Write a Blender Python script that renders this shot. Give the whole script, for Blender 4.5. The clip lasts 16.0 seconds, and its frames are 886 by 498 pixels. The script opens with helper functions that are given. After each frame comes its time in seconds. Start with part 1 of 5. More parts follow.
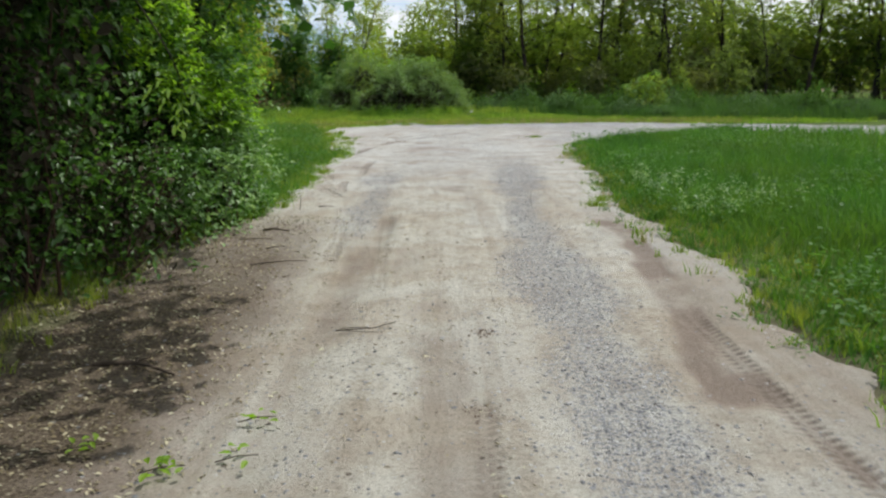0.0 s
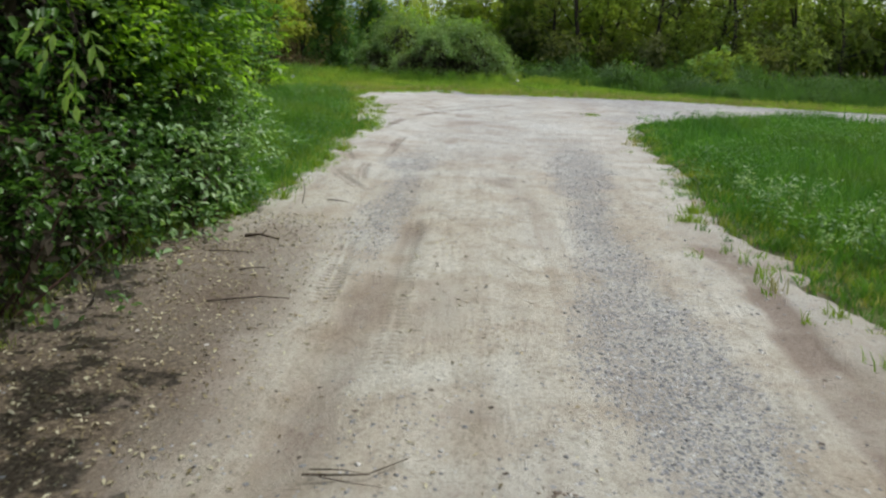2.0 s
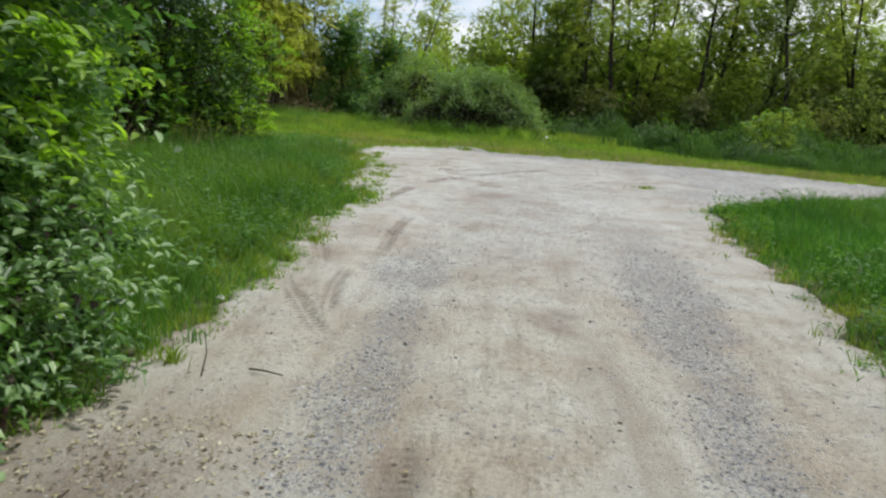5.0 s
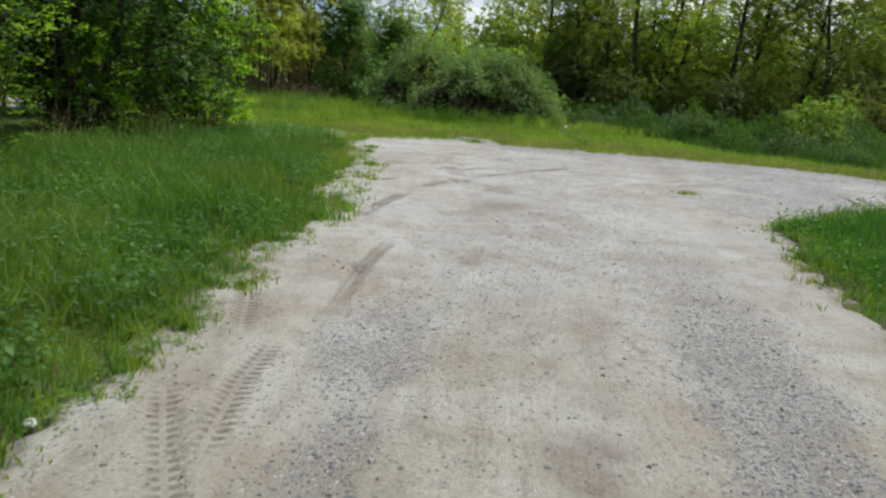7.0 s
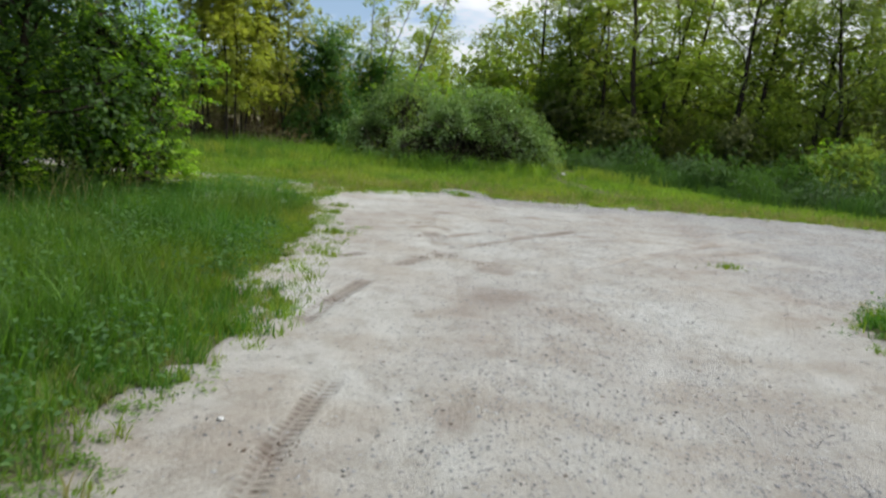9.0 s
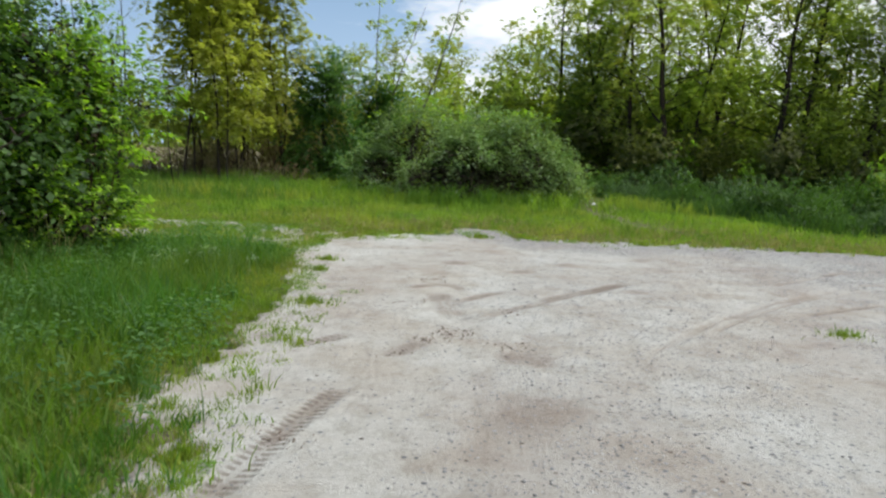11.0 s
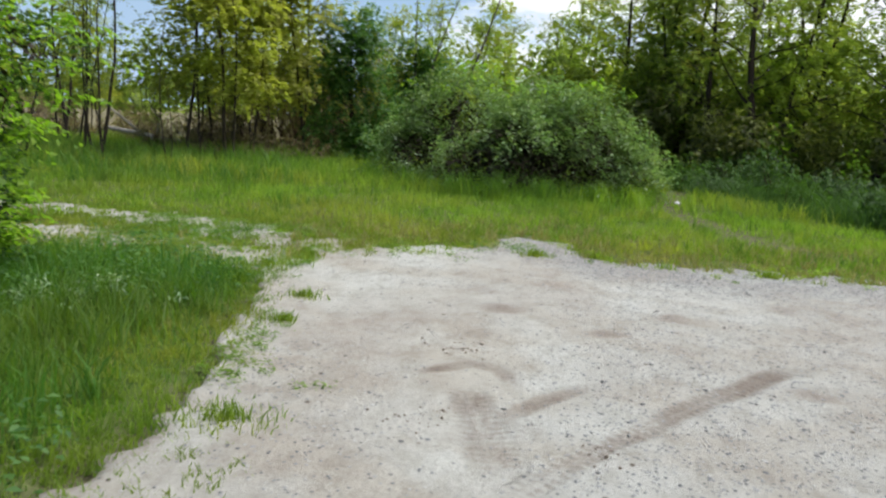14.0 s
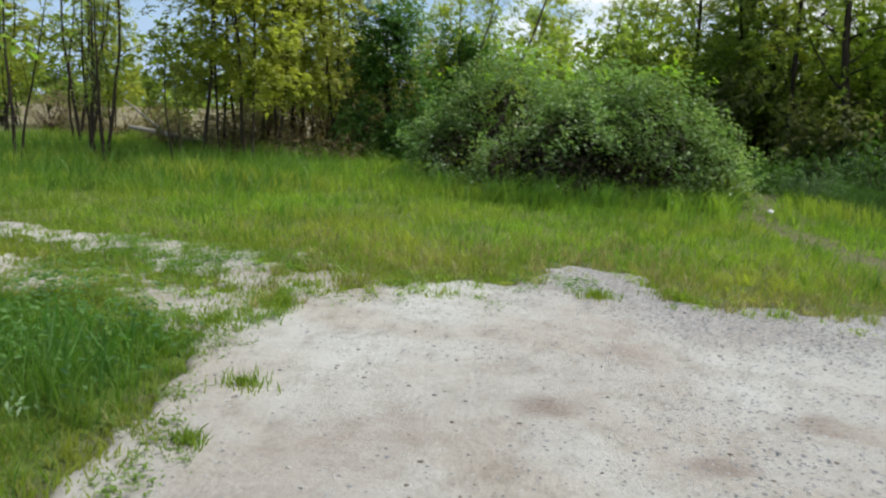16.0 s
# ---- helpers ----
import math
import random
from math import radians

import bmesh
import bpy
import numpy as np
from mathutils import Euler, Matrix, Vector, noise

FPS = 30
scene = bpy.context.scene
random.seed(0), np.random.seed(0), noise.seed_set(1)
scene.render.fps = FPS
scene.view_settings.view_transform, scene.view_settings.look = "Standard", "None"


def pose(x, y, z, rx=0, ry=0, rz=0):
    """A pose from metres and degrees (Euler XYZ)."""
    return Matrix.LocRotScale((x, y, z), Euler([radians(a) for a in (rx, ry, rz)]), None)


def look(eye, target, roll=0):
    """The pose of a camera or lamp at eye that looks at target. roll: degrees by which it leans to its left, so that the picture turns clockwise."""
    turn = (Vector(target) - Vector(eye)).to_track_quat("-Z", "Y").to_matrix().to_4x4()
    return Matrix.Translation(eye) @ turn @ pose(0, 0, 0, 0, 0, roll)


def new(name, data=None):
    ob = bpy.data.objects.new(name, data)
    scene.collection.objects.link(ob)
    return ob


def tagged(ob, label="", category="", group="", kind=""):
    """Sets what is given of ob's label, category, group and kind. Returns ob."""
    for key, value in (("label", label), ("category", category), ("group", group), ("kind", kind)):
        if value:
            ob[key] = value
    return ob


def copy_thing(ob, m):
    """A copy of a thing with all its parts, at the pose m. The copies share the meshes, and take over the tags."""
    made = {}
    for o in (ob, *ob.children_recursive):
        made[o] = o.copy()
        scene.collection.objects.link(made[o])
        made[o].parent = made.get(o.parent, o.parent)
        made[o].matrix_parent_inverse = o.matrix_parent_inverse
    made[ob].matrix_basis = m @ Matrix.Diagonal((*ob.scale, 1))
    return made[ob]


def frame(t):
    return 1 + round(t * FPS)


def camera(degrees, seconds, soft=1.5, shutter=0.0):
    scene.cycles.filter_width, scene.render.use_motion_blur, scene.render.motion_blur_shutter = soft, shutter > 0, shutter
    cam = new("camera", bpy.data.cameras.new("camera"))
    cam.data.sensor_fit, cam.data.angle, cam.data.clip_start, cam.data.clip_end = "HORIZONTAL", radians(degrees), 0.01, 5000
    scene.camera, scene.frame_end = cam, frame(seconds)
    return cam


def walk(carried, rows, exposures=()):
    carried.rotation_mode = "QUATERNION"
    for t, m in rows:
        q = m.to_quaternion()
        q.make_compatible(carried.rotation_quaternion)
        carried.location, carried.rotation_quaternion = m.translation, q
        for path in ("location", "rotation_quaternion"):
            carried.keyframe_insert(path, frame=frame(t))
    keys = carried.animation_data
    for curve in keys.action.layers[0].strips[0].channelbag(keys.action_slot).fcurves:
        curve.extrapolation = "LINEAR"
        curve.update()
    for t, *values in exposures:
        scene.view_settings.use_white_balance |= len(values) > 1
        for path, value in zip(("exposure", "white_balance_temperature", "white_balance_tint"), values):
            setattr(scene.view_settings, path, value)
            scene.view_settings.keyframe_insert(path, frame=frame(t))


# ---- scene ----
cam = camera(57.5, 16.0, soft=2.4, shutter=0.3)
METRES, EYE, TILT, LEAN, TURN = 17.857, 1.5, 0.0, 0.0, 0.0
ROWS = [
    (0.0, 0.0, 0.0, 0.0, -0.2, -12.34, 0.93),
    (0.5, -0.0004, 0.0294, 0.0001, 1.15, -13.58, -1.8),
    (1.0, -0.0041, 0.0595, 0.0001, 1.29, -13.89, -1.46),
    (1.5, -0.0023, 0.0896, -0.0008, 1.92, -13.89, -0.5),
    (2.0, -0.005, 0.1194, -0.0015, 2.78, -14.81, -1.84),
    (2.5, -0.0103, 0.1489, -0.0011, 2.61, -14.16, -0.74),
    (3.0, -0.0129, 0.1803, -0.0003, 3.16, -12.88, -0.66),
    (3.5, -0.0186, 0.2123, -0.0014, 2.16, -14.19, -1.78),
    (4.0, -0.0169, 0.2423, -0.0028, 2.33, -12.67, -1.9),
    (4.5, -0.0166, 0.2743, -0.0024, 3.4, -11.45, -3.35),
    (7.0, -0.0136, 0.4275, -0.0016, 5.31, -12.86, -4.18),
    (7.5, -0.0141, 0.4595, -0.0008, 3.71, -12.22, -2.85),
    (8.0, -0.0157, 0.4927, -0.0013, 5.02, -14.12, -5.64),
    (8.5, -0.0219, 0.5255, 0.0003, 3.37, -14.06, -1.93),
    (9.0, -0.0201, 0.5571, 0.0013, 4.47, -10.07, -3.87),
    (9.5, -0.0216, 0.589, -0.0, 5.09, -8.23, -3.33),
    (10.0, -0.0216, 0.621, 0.0003, 5.17, -8.56, -2.34),
    (12.5, -0.0358, 0.7797, -0.0011, 5.74, -7.53, -1.57),
    (13.0, -0.04, 0.8107, -0.0012, 7.24, -8.68, -3.58),
    (13.5, -0.0445, 0.8412, -0.0009, 7.01, -10.44, -1.34),
    (14.0, -0.0426, 0.8716, -0.0004, 8.94, -10.14, -3.38),
    (14.5, -0.0446, 0.9031, -0.0008, 9.41, -10.39, -3.42),
    (15.0, -0.0418, 0.9332, -0.0016, 10.63, -8.9, -4.13),
    (15.5, -0.0449, 0.9644, -0.0026, 12.65, -9.44, -5.46),
    (16.0, -0.0491, 0.9947, -0.002, 12.9, -10.74, -2.49),
]
EXPOSURES = [(0.0, -0.32), (4.5, -0.32), (7.5, -0.42), (9.5, -0.36), (12.5, -0.22), (16.0, -0.17)]
walk(cam, [(t, pose(0, 0, EYE, TILT, LEAN, TURN) @ pose(METRES * x, METRES * y, METRES * z, 90 + pitch, roll, yaw)) for t, x, y, z, yaw, pitch, roll in ROWS], EXPOSURES)

# ---- light ----
SUN_EL, SUN_AZ = 63.0, 58.0          # height above the horizon; degrees from +y towards +x
world = bpy.data.worlds.new("sky")
scene.world = world
world.use_nodes = True
wt = world.node_tree
wt.nodes.clear()
w_out = wt.nodes.new("ShaderNodeOutputWorld")
w_bg = wt.nodes.new("ShaderNodeBackground")
w_sky = wt.nodes.new("ShaderNodeTexSky")
w_sky.sky_type = "NISHITA"
w_sky.sun_disc = False
w_sky.sun_elevation = radians(SUN_EL)
w_sky.sun_rotation = radians(SUN_AZ)
w_sky.dust_density, w_sky.ozone_density = 0.05, 2.5
w_co = wt.nodes.new("ShaderNodeTexCoord")
w_map = wt.nodes.new("ShaderNodeMapping")
w_map.inputs["Scale"].default_value = (1.0, 1.0, 3.2)
w_map.inputs["Location"].default_value = (0.35, 0.1, 0.2)
w_noise = wt.nodes.new("ShaderNodeTexNoise")
w_noise.inputs["Scale"].default_value = 3.4
w_noise.inputs["Detail"].default_value = 7.0
w_noise.inputs["Roughness"].default_value = 0.58
w_ramp = wt.nodes.new("ShaderNodeValToRGB")
w_ramp.color_ramp.elements[0].position = 0.41
w_ramp.color_ramp.elements[1].position = 0.54
w_mix = wt.nodes.new("ShaderNodeMixRGB")
w_mix.inputs[2].default_value = (10.6, 10.9, 11.4, 1)
wt.links.new(w_co.outputs["Generated"], w_map.inputs["Vector"])
wt.links.new(w_map.outputs[0], w_noise.inputs["Vector"])
w_sep = wt.nodes.new("ShaderNodeSeparateXYZ")
w_lean = wt.nodes.new("ShaderNodeMath")      # the sky clears towards the west
w_lean.operation, w_lean.inputs[1].default_value = "MULTIPLY_ADD", 0.5
wt.links.new(w_co.outputs["Generated"], w_sep.inputs[0])
wt.links.new(w_sep.outputs["X"], w_lean.inputs[0])
wt.links.new(w_noise.outputs["Fac"], w_lean.inputs[2])
wt.links.new(w_lean.outputs[0], w_ramp.inputs["Fac"])
wt.links.new(w_ramp.outputs[0], w_mix.inputs[0])
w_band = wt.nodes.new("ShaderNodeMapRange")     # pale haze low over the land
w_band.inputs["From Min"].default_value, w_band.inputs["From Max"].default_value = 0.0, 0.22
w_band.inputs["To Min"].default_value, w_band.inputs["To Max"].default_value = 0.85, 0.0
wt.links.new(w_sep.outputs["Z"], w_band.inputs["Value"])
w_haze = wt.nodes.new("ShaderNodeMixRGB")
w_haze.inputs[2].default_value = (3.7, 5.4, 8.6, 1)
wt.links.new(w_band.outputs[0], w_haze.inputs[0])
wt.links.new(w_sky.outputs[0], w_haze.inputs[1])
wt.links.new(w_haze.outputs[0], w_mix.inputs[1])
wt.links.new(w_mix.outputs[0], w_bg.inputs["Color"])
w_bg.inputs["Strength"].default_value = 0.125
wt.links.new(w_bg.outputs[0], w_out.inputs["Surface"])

sun = new("sun", bpy.data.lights.new("sun", "SUN"))
sun.data.energy = 3.6
sun.data.angle = radians(0.6)
sun.data.color = (1.0, 0.97, 0.92)
sd = Vector((math.sin(radians(SUN_AZ)) * math.cos(radians(SUN_EL)), math.cos(radians(SUN_AZ)) * math.cos(radians(SUN_EL)), math.sin(radians(SUN_EL))))
sun.matrix_world = look(sd * 60, (0, 0, 0))


# ---- materials ----
def node_mat(name, rough=0.8, spec=0.3):
    m = bpy.data.materials.new(name)
    m.use_nodes = True
    nt = m.node_tree
    b = nt.nodes["Principled BSDF"]
    b.inputs["Roughness"].default_value = rough
    b.inputs["Specular IOR Level"].default_value = spec
    return m, nt, b


def n_noise(nt, scale, detail=4.0, rough=0.6, stretch=None, coord="Object"):
    co = nt.nodes.new("ShaderNodeTexCoord")
    n = nt.nodes.new("ShaderNodeTexNoise")
    n.inputs["Scale"].default_value, n.inputs["Detail"].default_value, n.inputs["Roughness"].default_value = scale, detail, rough
    if stretch:
        mp = nt.nodes.new("ShaderNodeMapping")
        mp.inputs["Scale"].default_value = stretch
        nt.links.new(co.outputs[coord], mp.inputs[0])
        nt.links.new(mp.outputs[0], n.inputs["Vector"])
    else:
        nt.links.new(co.outputs[coord], n.inputs["Vector"])
    return n.outputs["Fac"]


def n_ramp(nt, fac, stops):
    r = nt.nodes.new("ShaderNodeValToRGB")
    el = r.color_ramp.elements
    while len(el) < len(stops):
        el.new(0.5)
    for e, (p, c) in zip(el, stops):
        e.position = p
        e.color = (*c, 1) if len(c) == 3 else c
    nt.links.new(fac, r.inputs[0])
    return r.outputs[0]


def n_mix(nt, fac, a, b, mode="MIX"):
    x = nt.nodes.new("ShaderNodeMixRGB")
    x.blend_type = mode
    for i, v in ((0, fac), (1, a), (2, b)):
        if isinstance(v, (int, float)):
            x.inputs[i].default_value = v
        elif isinstance(v, tuple):
            x.inputs[i].default_value = (*v, 1)
        else:
            nt.links.new(v, x.inputs[i])
    return x.outputs[0]


def n_math(nt, op, a, b=0.0):
    x = nt.nodes.new("ShaderNodeMath")
    x.operation = op
    for i, v in ((0, a), (1, b)):
        if isinstance(v, (int, float)):
            x.inputs[i].default_value = v
        else:
            nt.links.new(v, x.inputs[i])
    return x.outputs[0]


def n_bump(nt, b, h, strength, dist):
    x = nt.nodes.new("ShaderNodeBump")
    x.inputs["Strength"].default_value, x.inputs["Distance"].default_value = strength, dist
    nt.links.new(h, x.inputs["Height"])
    nt.links.new(x.outputs[0], b.inputs["Normal"])


def n_attr(nt, name):
    a = nt.nodes.new("ShaderNodeAttribute")
    a.attribute_name = name
    return a.outputs["Fac"]


def foliage(name, dark, mid, light, rough=0.55, trans=0.45, spec=0.2, clump=1.6, other=None):
    """Leaves: each leaf its own tone, clumps of tone and of a second hue on top, light shining through."""
    m, nt, b = node_mat(name, rough, spec)
    g = nt.nodes.new("ShaderNodeNewGeometry")
    tone = n_ramp(nt, g.outputs["Random Per Island"], [(0.0, dark), (0.5, mid), (1.0, light)])
    if other:
        tone = n_mix(nt, n_ramp(nt, n_noise(nt, clump * 0.55, 4.0), [(0.45, (0, 0, 0)), (0.66, (1, 1, 1))]), tone, other)
    patch = n_noise(nt, clump, 3.0)
    shift = n_ramp(nt, patch, [(0.3, (0.70, 0.76, 0.70)), (0.7, (1.2, 1.15, 1.0))])
    col = n_mix(nt, 1.0, tone, shift, "MULTIPLY")
    nt.links.new(col, b.inputs["Base Color"])
    tr = nt.nodes.new("ShaderNodeBsdfTranslucent")
    warm = n_mix(nt, 1.0, col, (1.55, 1.75, 0.7), "MULTIPLY")
    nt.links.new(warm, tr.inputs["Color"])
    mx = nt.nodes.new("ShaderNodeMixShader")
    mx.inputs[0].default_value = trans
    nt.links.new(b.outputs[0], mx.inputs[1])
    nt.links.new(tr.outputs[0], mx.inputs[2])
    nt.links.new(mx.outputs[0], nt.nodes["Material Output"].inputs["Surface"])
    return m


def bark(name, dark, light):
    m, nt, b = node_mat(name, 0.9, 0.2)
    f = n_noise(nt, 14.0, 6.0, 0.65, (1.0, 1.0, 0.18))
    nt.links.new(n_ramp(nt, f, [(0.3, dark), (0.72, light)]), b.inputs["Base Color"])
    n_bump(nt, b, f, 0.8, 0.02)
    return m


def speckled(name, dark, light, scale=30.0, rough=0.85):
    m, nt, b = node_mat(name, rough, 0.25)
    f = n_noise(nt, scale, 4.0)
    o = nt.nodes.new("ShaderNodeObjectInfo")
    nt.links.new(n_mix(nt, n_math(nt, "MULTIPLY", o.outputs["Random"], 0.4), n_ramp(nt, f, [(0.3, dark), (0.7, light)]), light), b.inputs["Base Color"])
    n_bump(nt, b, f, 0.4, 0.005)
    return m


M_HEDGE = foliage("hedge_leaf", (0.036, 0.09, 0.022), (0.07, 0.165, 0.036), (0.13, 0.26, 0.06), 0.35, 0.38, 0.45)
M_BRIGHT = foliage("young_and_lit_leaf", (0.13, 0.24, 0.028), (0.21, 0.35, 0.04), (0.31, 0.46, 0.07), 0.45, 0.55, 0.4)
M_FRESH = foliage("fresh_leaflet", (0.22, 0.36, 0.09), (0.30, 0.45, 0.13), (0.40, 0.54, 0.20), 0.4, 0.45, 0.4)
M_MOUND = foliage("mound_leaf", (0.10, 0.16, 0.08), (0.185, 0.27, 0.14), (0.33, 0.42, 0.265), 0.45, 0.34, 0.4, 1.8)
M_DARK = foliage("dark_leaf", (0.032, 0.07, 0.02), (0.055, 0.115, 0.03), (0.09, 0.17, 0.05), 0.55, 0.32)
M_YELLOW = foliage("yellow_leaf", (0.22, 0.24, 0.065), (0.32, 0.34, 0.092), (0.43, 0.45, 0.135), 0.55, 0.55, 0.2, 1.1, (0.34, 0.32, 0.09))
M_LOCUST = foliage("locust_leaf", (0.19, 0.248, 0.07), (0.27, 0.34, 0.096), (0.365, 0.435, 0.135), 0.55, 0.6, 0.2, 0.8, (0.33, 0.31, 0.09))
M_OLIVE = foliage("olive_leaf", (0.15, 0.195, 0.068), (0.22, 0.275, 0.09), (0.30, 0.36, 0.12), 0.6, 0.58)
M_UNDER = foliage("undergrowth_leaf", (0.12, 0.132, 0.064), (0.18, 0.195, 0.086), (0.25, 0.265, 0.116), 0.65, 0.48)
# near-black inner leaves: the shade inside bushes put into the colour
M_CORE = foliage("shaded_core_leaf", (0.03, 0.026, 0.02), (0.05, 0.042, 0.03), (0.075, 0.065, 0.045), 0.8, 0.05)
M_LUSH = foliage("tall_weed_blade", (0.045, 0.098, 0.03), (0.07, 0.14, 0.042), (0.112, 0.195, 0.062), 0.55, 0.4, 0.25, 0.9, (0.085, 0.175, 0.052))
M_PALE = foliage("pale_leaf", (0.10, 0.19, 0.08), (0.18, 0.30, 0.14), (0.32, 0.44, 0.27), 0.42, 0.35, 0.4)
M_WEED = foliage("weed_leaf", (0.05, 0.12, 0.034), (0.08, 0.175, 0.05), (0.13, 0.25, 0.075), 0.5, 0.36, 0.3, 0.9)
M_GRASS = foliage("meadow_grass", (0.055, 0.15, 0.03), (0.08, 0.20, 0.042), (0.12, 0.265, 0.06), 0.5, 0.36, 0.3, 0.9, (0.115, 0.20, 0.04))
M_GRASSY = foliage("verge_grass", (0.13, 0.215, 0.034), (0.185, 0.285, 0.048), (0.26, 0.36, 0.075), 0.55, 0.45, 0.2, 0.9, (0.29, 0.30, 0.075))
M_WEST = foliage("western_grass", (0.075, 0.16, 0.03), (0.115, 0.228, 0.042), (0.17, 0.31, 0.06), 0.5, 0.42, 0.3, 0.9, (0.18, 0.26, 0.05))
M_FAR = foliage("far_verge_grass", (0.15, 0.25, 0.04), (0.22, 0.345, 0.058), (0.30, 0.435, 0.085), 0.6, 0.45, 0.2, 0.7, (0.35, 0.36, 0.09))
M_STRAW = foliage("dry_grass", (0.22, 0.20, 0.09), (0.33, 0.30, 0.15), (0.45, 0.42, 0.24), 0.6, 0.3, 0.2)
M_SILVER = foliage("silver_leaf", (0.15, 0.26, 0.13), (0.25, 0.37, 0.22), (0.42, 0.51, 0.39), 0.4, 0.3, 0.4)
M_BRUSH = foliage("brown_twig", (0.15, 0.115, 0.085), (0.23, 0.18, 0.125), (0.32, 0.265, 0.18), 0.7, 0.35)
M_BARK = bark("dark_bark", (0.018, 0.014, 0.011), (0.075, 0.058, 0.045))
M_BARKG = bark("grey_bark", (0.06, 0.052, 0.045), (0.16, 0.14, 0.12))
M_BARKP = bark("pale_bark", (0.20, 0.185, 0.16), (0.42, 0.39, 0.35))
M_BARKR = bark("stem_bark", (0.035, 0.02, 0.014), (0.11, 0.07, 0.05))
M_CLOD = speckled("damp_soil", (0.12, 0.092, 0.072), (0.25, 0.20, 0.16), 40.0, 0.95)
M_STICK = bark("stick_bark", (0.03, 0.024, 0.018), (0.13, 0.10, 0.075))
M_LITTER = speckled("white_plastic", (0.5, 0.5, 0.48), (0.7, 0.7, 0.7), 9.0, 0.5)
M_CHIP = foliage("leaf_litter", (0.07, 0.05, 0.03), (0.28, 0.235, 0.15), (0.60, 0.57, 0.46), 0.8, 0.05, 0.2)


def stone_mat():
    m, nt, b = node_mat("crushed_stone", 0.8, 0.3)
    g = nt.nodes.new("ShaderNodeNewGeometry")
    col = n_ramp(nt, g.outputs["Random Per Island"], [(0.0, (0.14, 0.145, 0.155)), (0.4, (0.25, 0.257, 0.265)), (0.75, (0.38, 0.38, 0.375)), (1.0, (0.58, 0.57, 0.54))])
    f = n_noise(nt, 90.0, 3.0)
    nt.links.new(n_mix(nt, 0.2, col, n_ramp(nt, f, [(0.3, (0.2, 0.19, 0.18)), (0.7, (0.5, 0.48, 0.45))])), b.inputs["Base Color"])
    return m


def road_mat():
    """Packed sandy dirt, gritty, with crushed stone worked into it, clods and darker damp streaks."""
    m, nt, b = node_mat("packed_dirt", 0.92, 0.15)
    co = nt.nodes.new("ShaderNodeTexCoord")
    big = n_noise(nt, 0.7, 5.0, 0.6, (1.0, 0.5, 1.0))
    mid = n_noise(nt, 6.0, 6.0, 0.7, (1.0, 0.6, 1.0))
    fine = n_noise(nt, 30.0, 6.0, 0.78)
    grit = n_noise(nt, 85.0, 4.0, 0.75)
    warm = n_ramp(nt, big, [(0.33, (0.400, 0.360, 0.300)), (0.5, (0.455, 0.432, 0.380)), (0.65, (0.50, 0.487, 0.445))])
    cool = n_ramp(nt, big, [(0.33, (0.405, 0.372, 0.337)), (0.5, (0.470, 0.452, 0.418)), (0.65, (0.525, 0.518, 0.488))])
    sand = n_mix(nt, n_attr(nt, "lane"), cool, warm)
    streak = n_noise(nt, 1.0, 5.0, 0.65, (3.4, 0.10, 1.0))
    sand = n_mix(nt, n_math(nt, "MULTIPLY", n_attr(nt, "lane"), 0.7), sand, n_ramp(nt, streak, [(0.35, (0.76, 0.70, 0.65)), (0.56, (1.07, 1.07, 1.07))]), "MULTIPLY")
    sand = n_mix(nt, 0.75, sand, n_ramp(nt, mid, [(0.34, (0.74, 0.71, 0.67)), (0.52, (1.0, 1.0, 1.0)), (0.68, (1.10, 1.10, 1.09))]), "MULTIPLY")
    blot = n_noise(nt, 1.7, 4.0, 0.55, (0.7, 1.0, 1.0))
    sand = n_mix(nt, 0.8, sand, n_ramp(nt, blot, [(0.40, (0.87, 0.845, 0.80)), (0.55, (0.995, 1.025, 1.03))]), "MULTIPLY")
    worn = n_math(nt, "ADD", 0.35, n_math(nt, "MULTIPLY", n_attr(nt, "lane"), 0.55))
    sand = n_mix(nt, worn, sand, n_ramp(nt, fine, [(0.32, (0.52, 0.49, 0.46)), (0.45, (0.95, 0.95, 0.94)), (0.66, (1.16, 1.16, 1.15))]), "MULTIPLY")
    sand = n_mix(nt, n_math(nt, "MULTIPLY", worn, 0.7), sand, n_ramp(nt, grit, [(0.33, (0.62, 0.61, 0.60)), (0.5, (1.0, 1.0, 1.0)), (0.7, (1.18, 1.18, 1.18))]), "MULTIPLY")
    sand = n_mix(nt, n_math(nt, "MULTIPLY", n_attr(nt, "gravel"), 0.32), sand, n_ramp(nt, grit, [(0.3, (0.20, 0.205, 0.212)), (0.7, (0.38, 0.383, 0.385))]))
    soak = n_ramp(nt, n_math(nt, "ADD", n_attr(nt, "damp"), n_math(nt, "MULTIPLY", n_math(nt, "SUBTRACT", n_math(nt, "ADD", n_math(nt, "MULTIPLY", fine, 0.6), n_math(nt, "MULTIPLY", mid, 0.4)), 0.5), 2.3)), [(0.16, (0, 0, 0)), (0.78, (1, 1, 1))])
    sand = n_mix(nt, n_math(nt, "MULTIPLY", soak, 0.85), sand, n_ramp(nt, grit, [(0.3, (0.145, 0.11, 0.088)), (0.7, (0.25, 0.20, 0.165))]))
    # brown litter soil, its dark tones also carrying the trees' shade
    sand = n_mix(nt, n_attr(nt, "mulch_shade"), sand, n_ramp(nt, n_noise(nt, 55.0, 5.0, 0.75), [(0.32, (0.035, 0.027, 0.02)), (0.5, (0.115, 0.09, 0.064)), (0.68, (0.26, 0.22, 0.16))]))

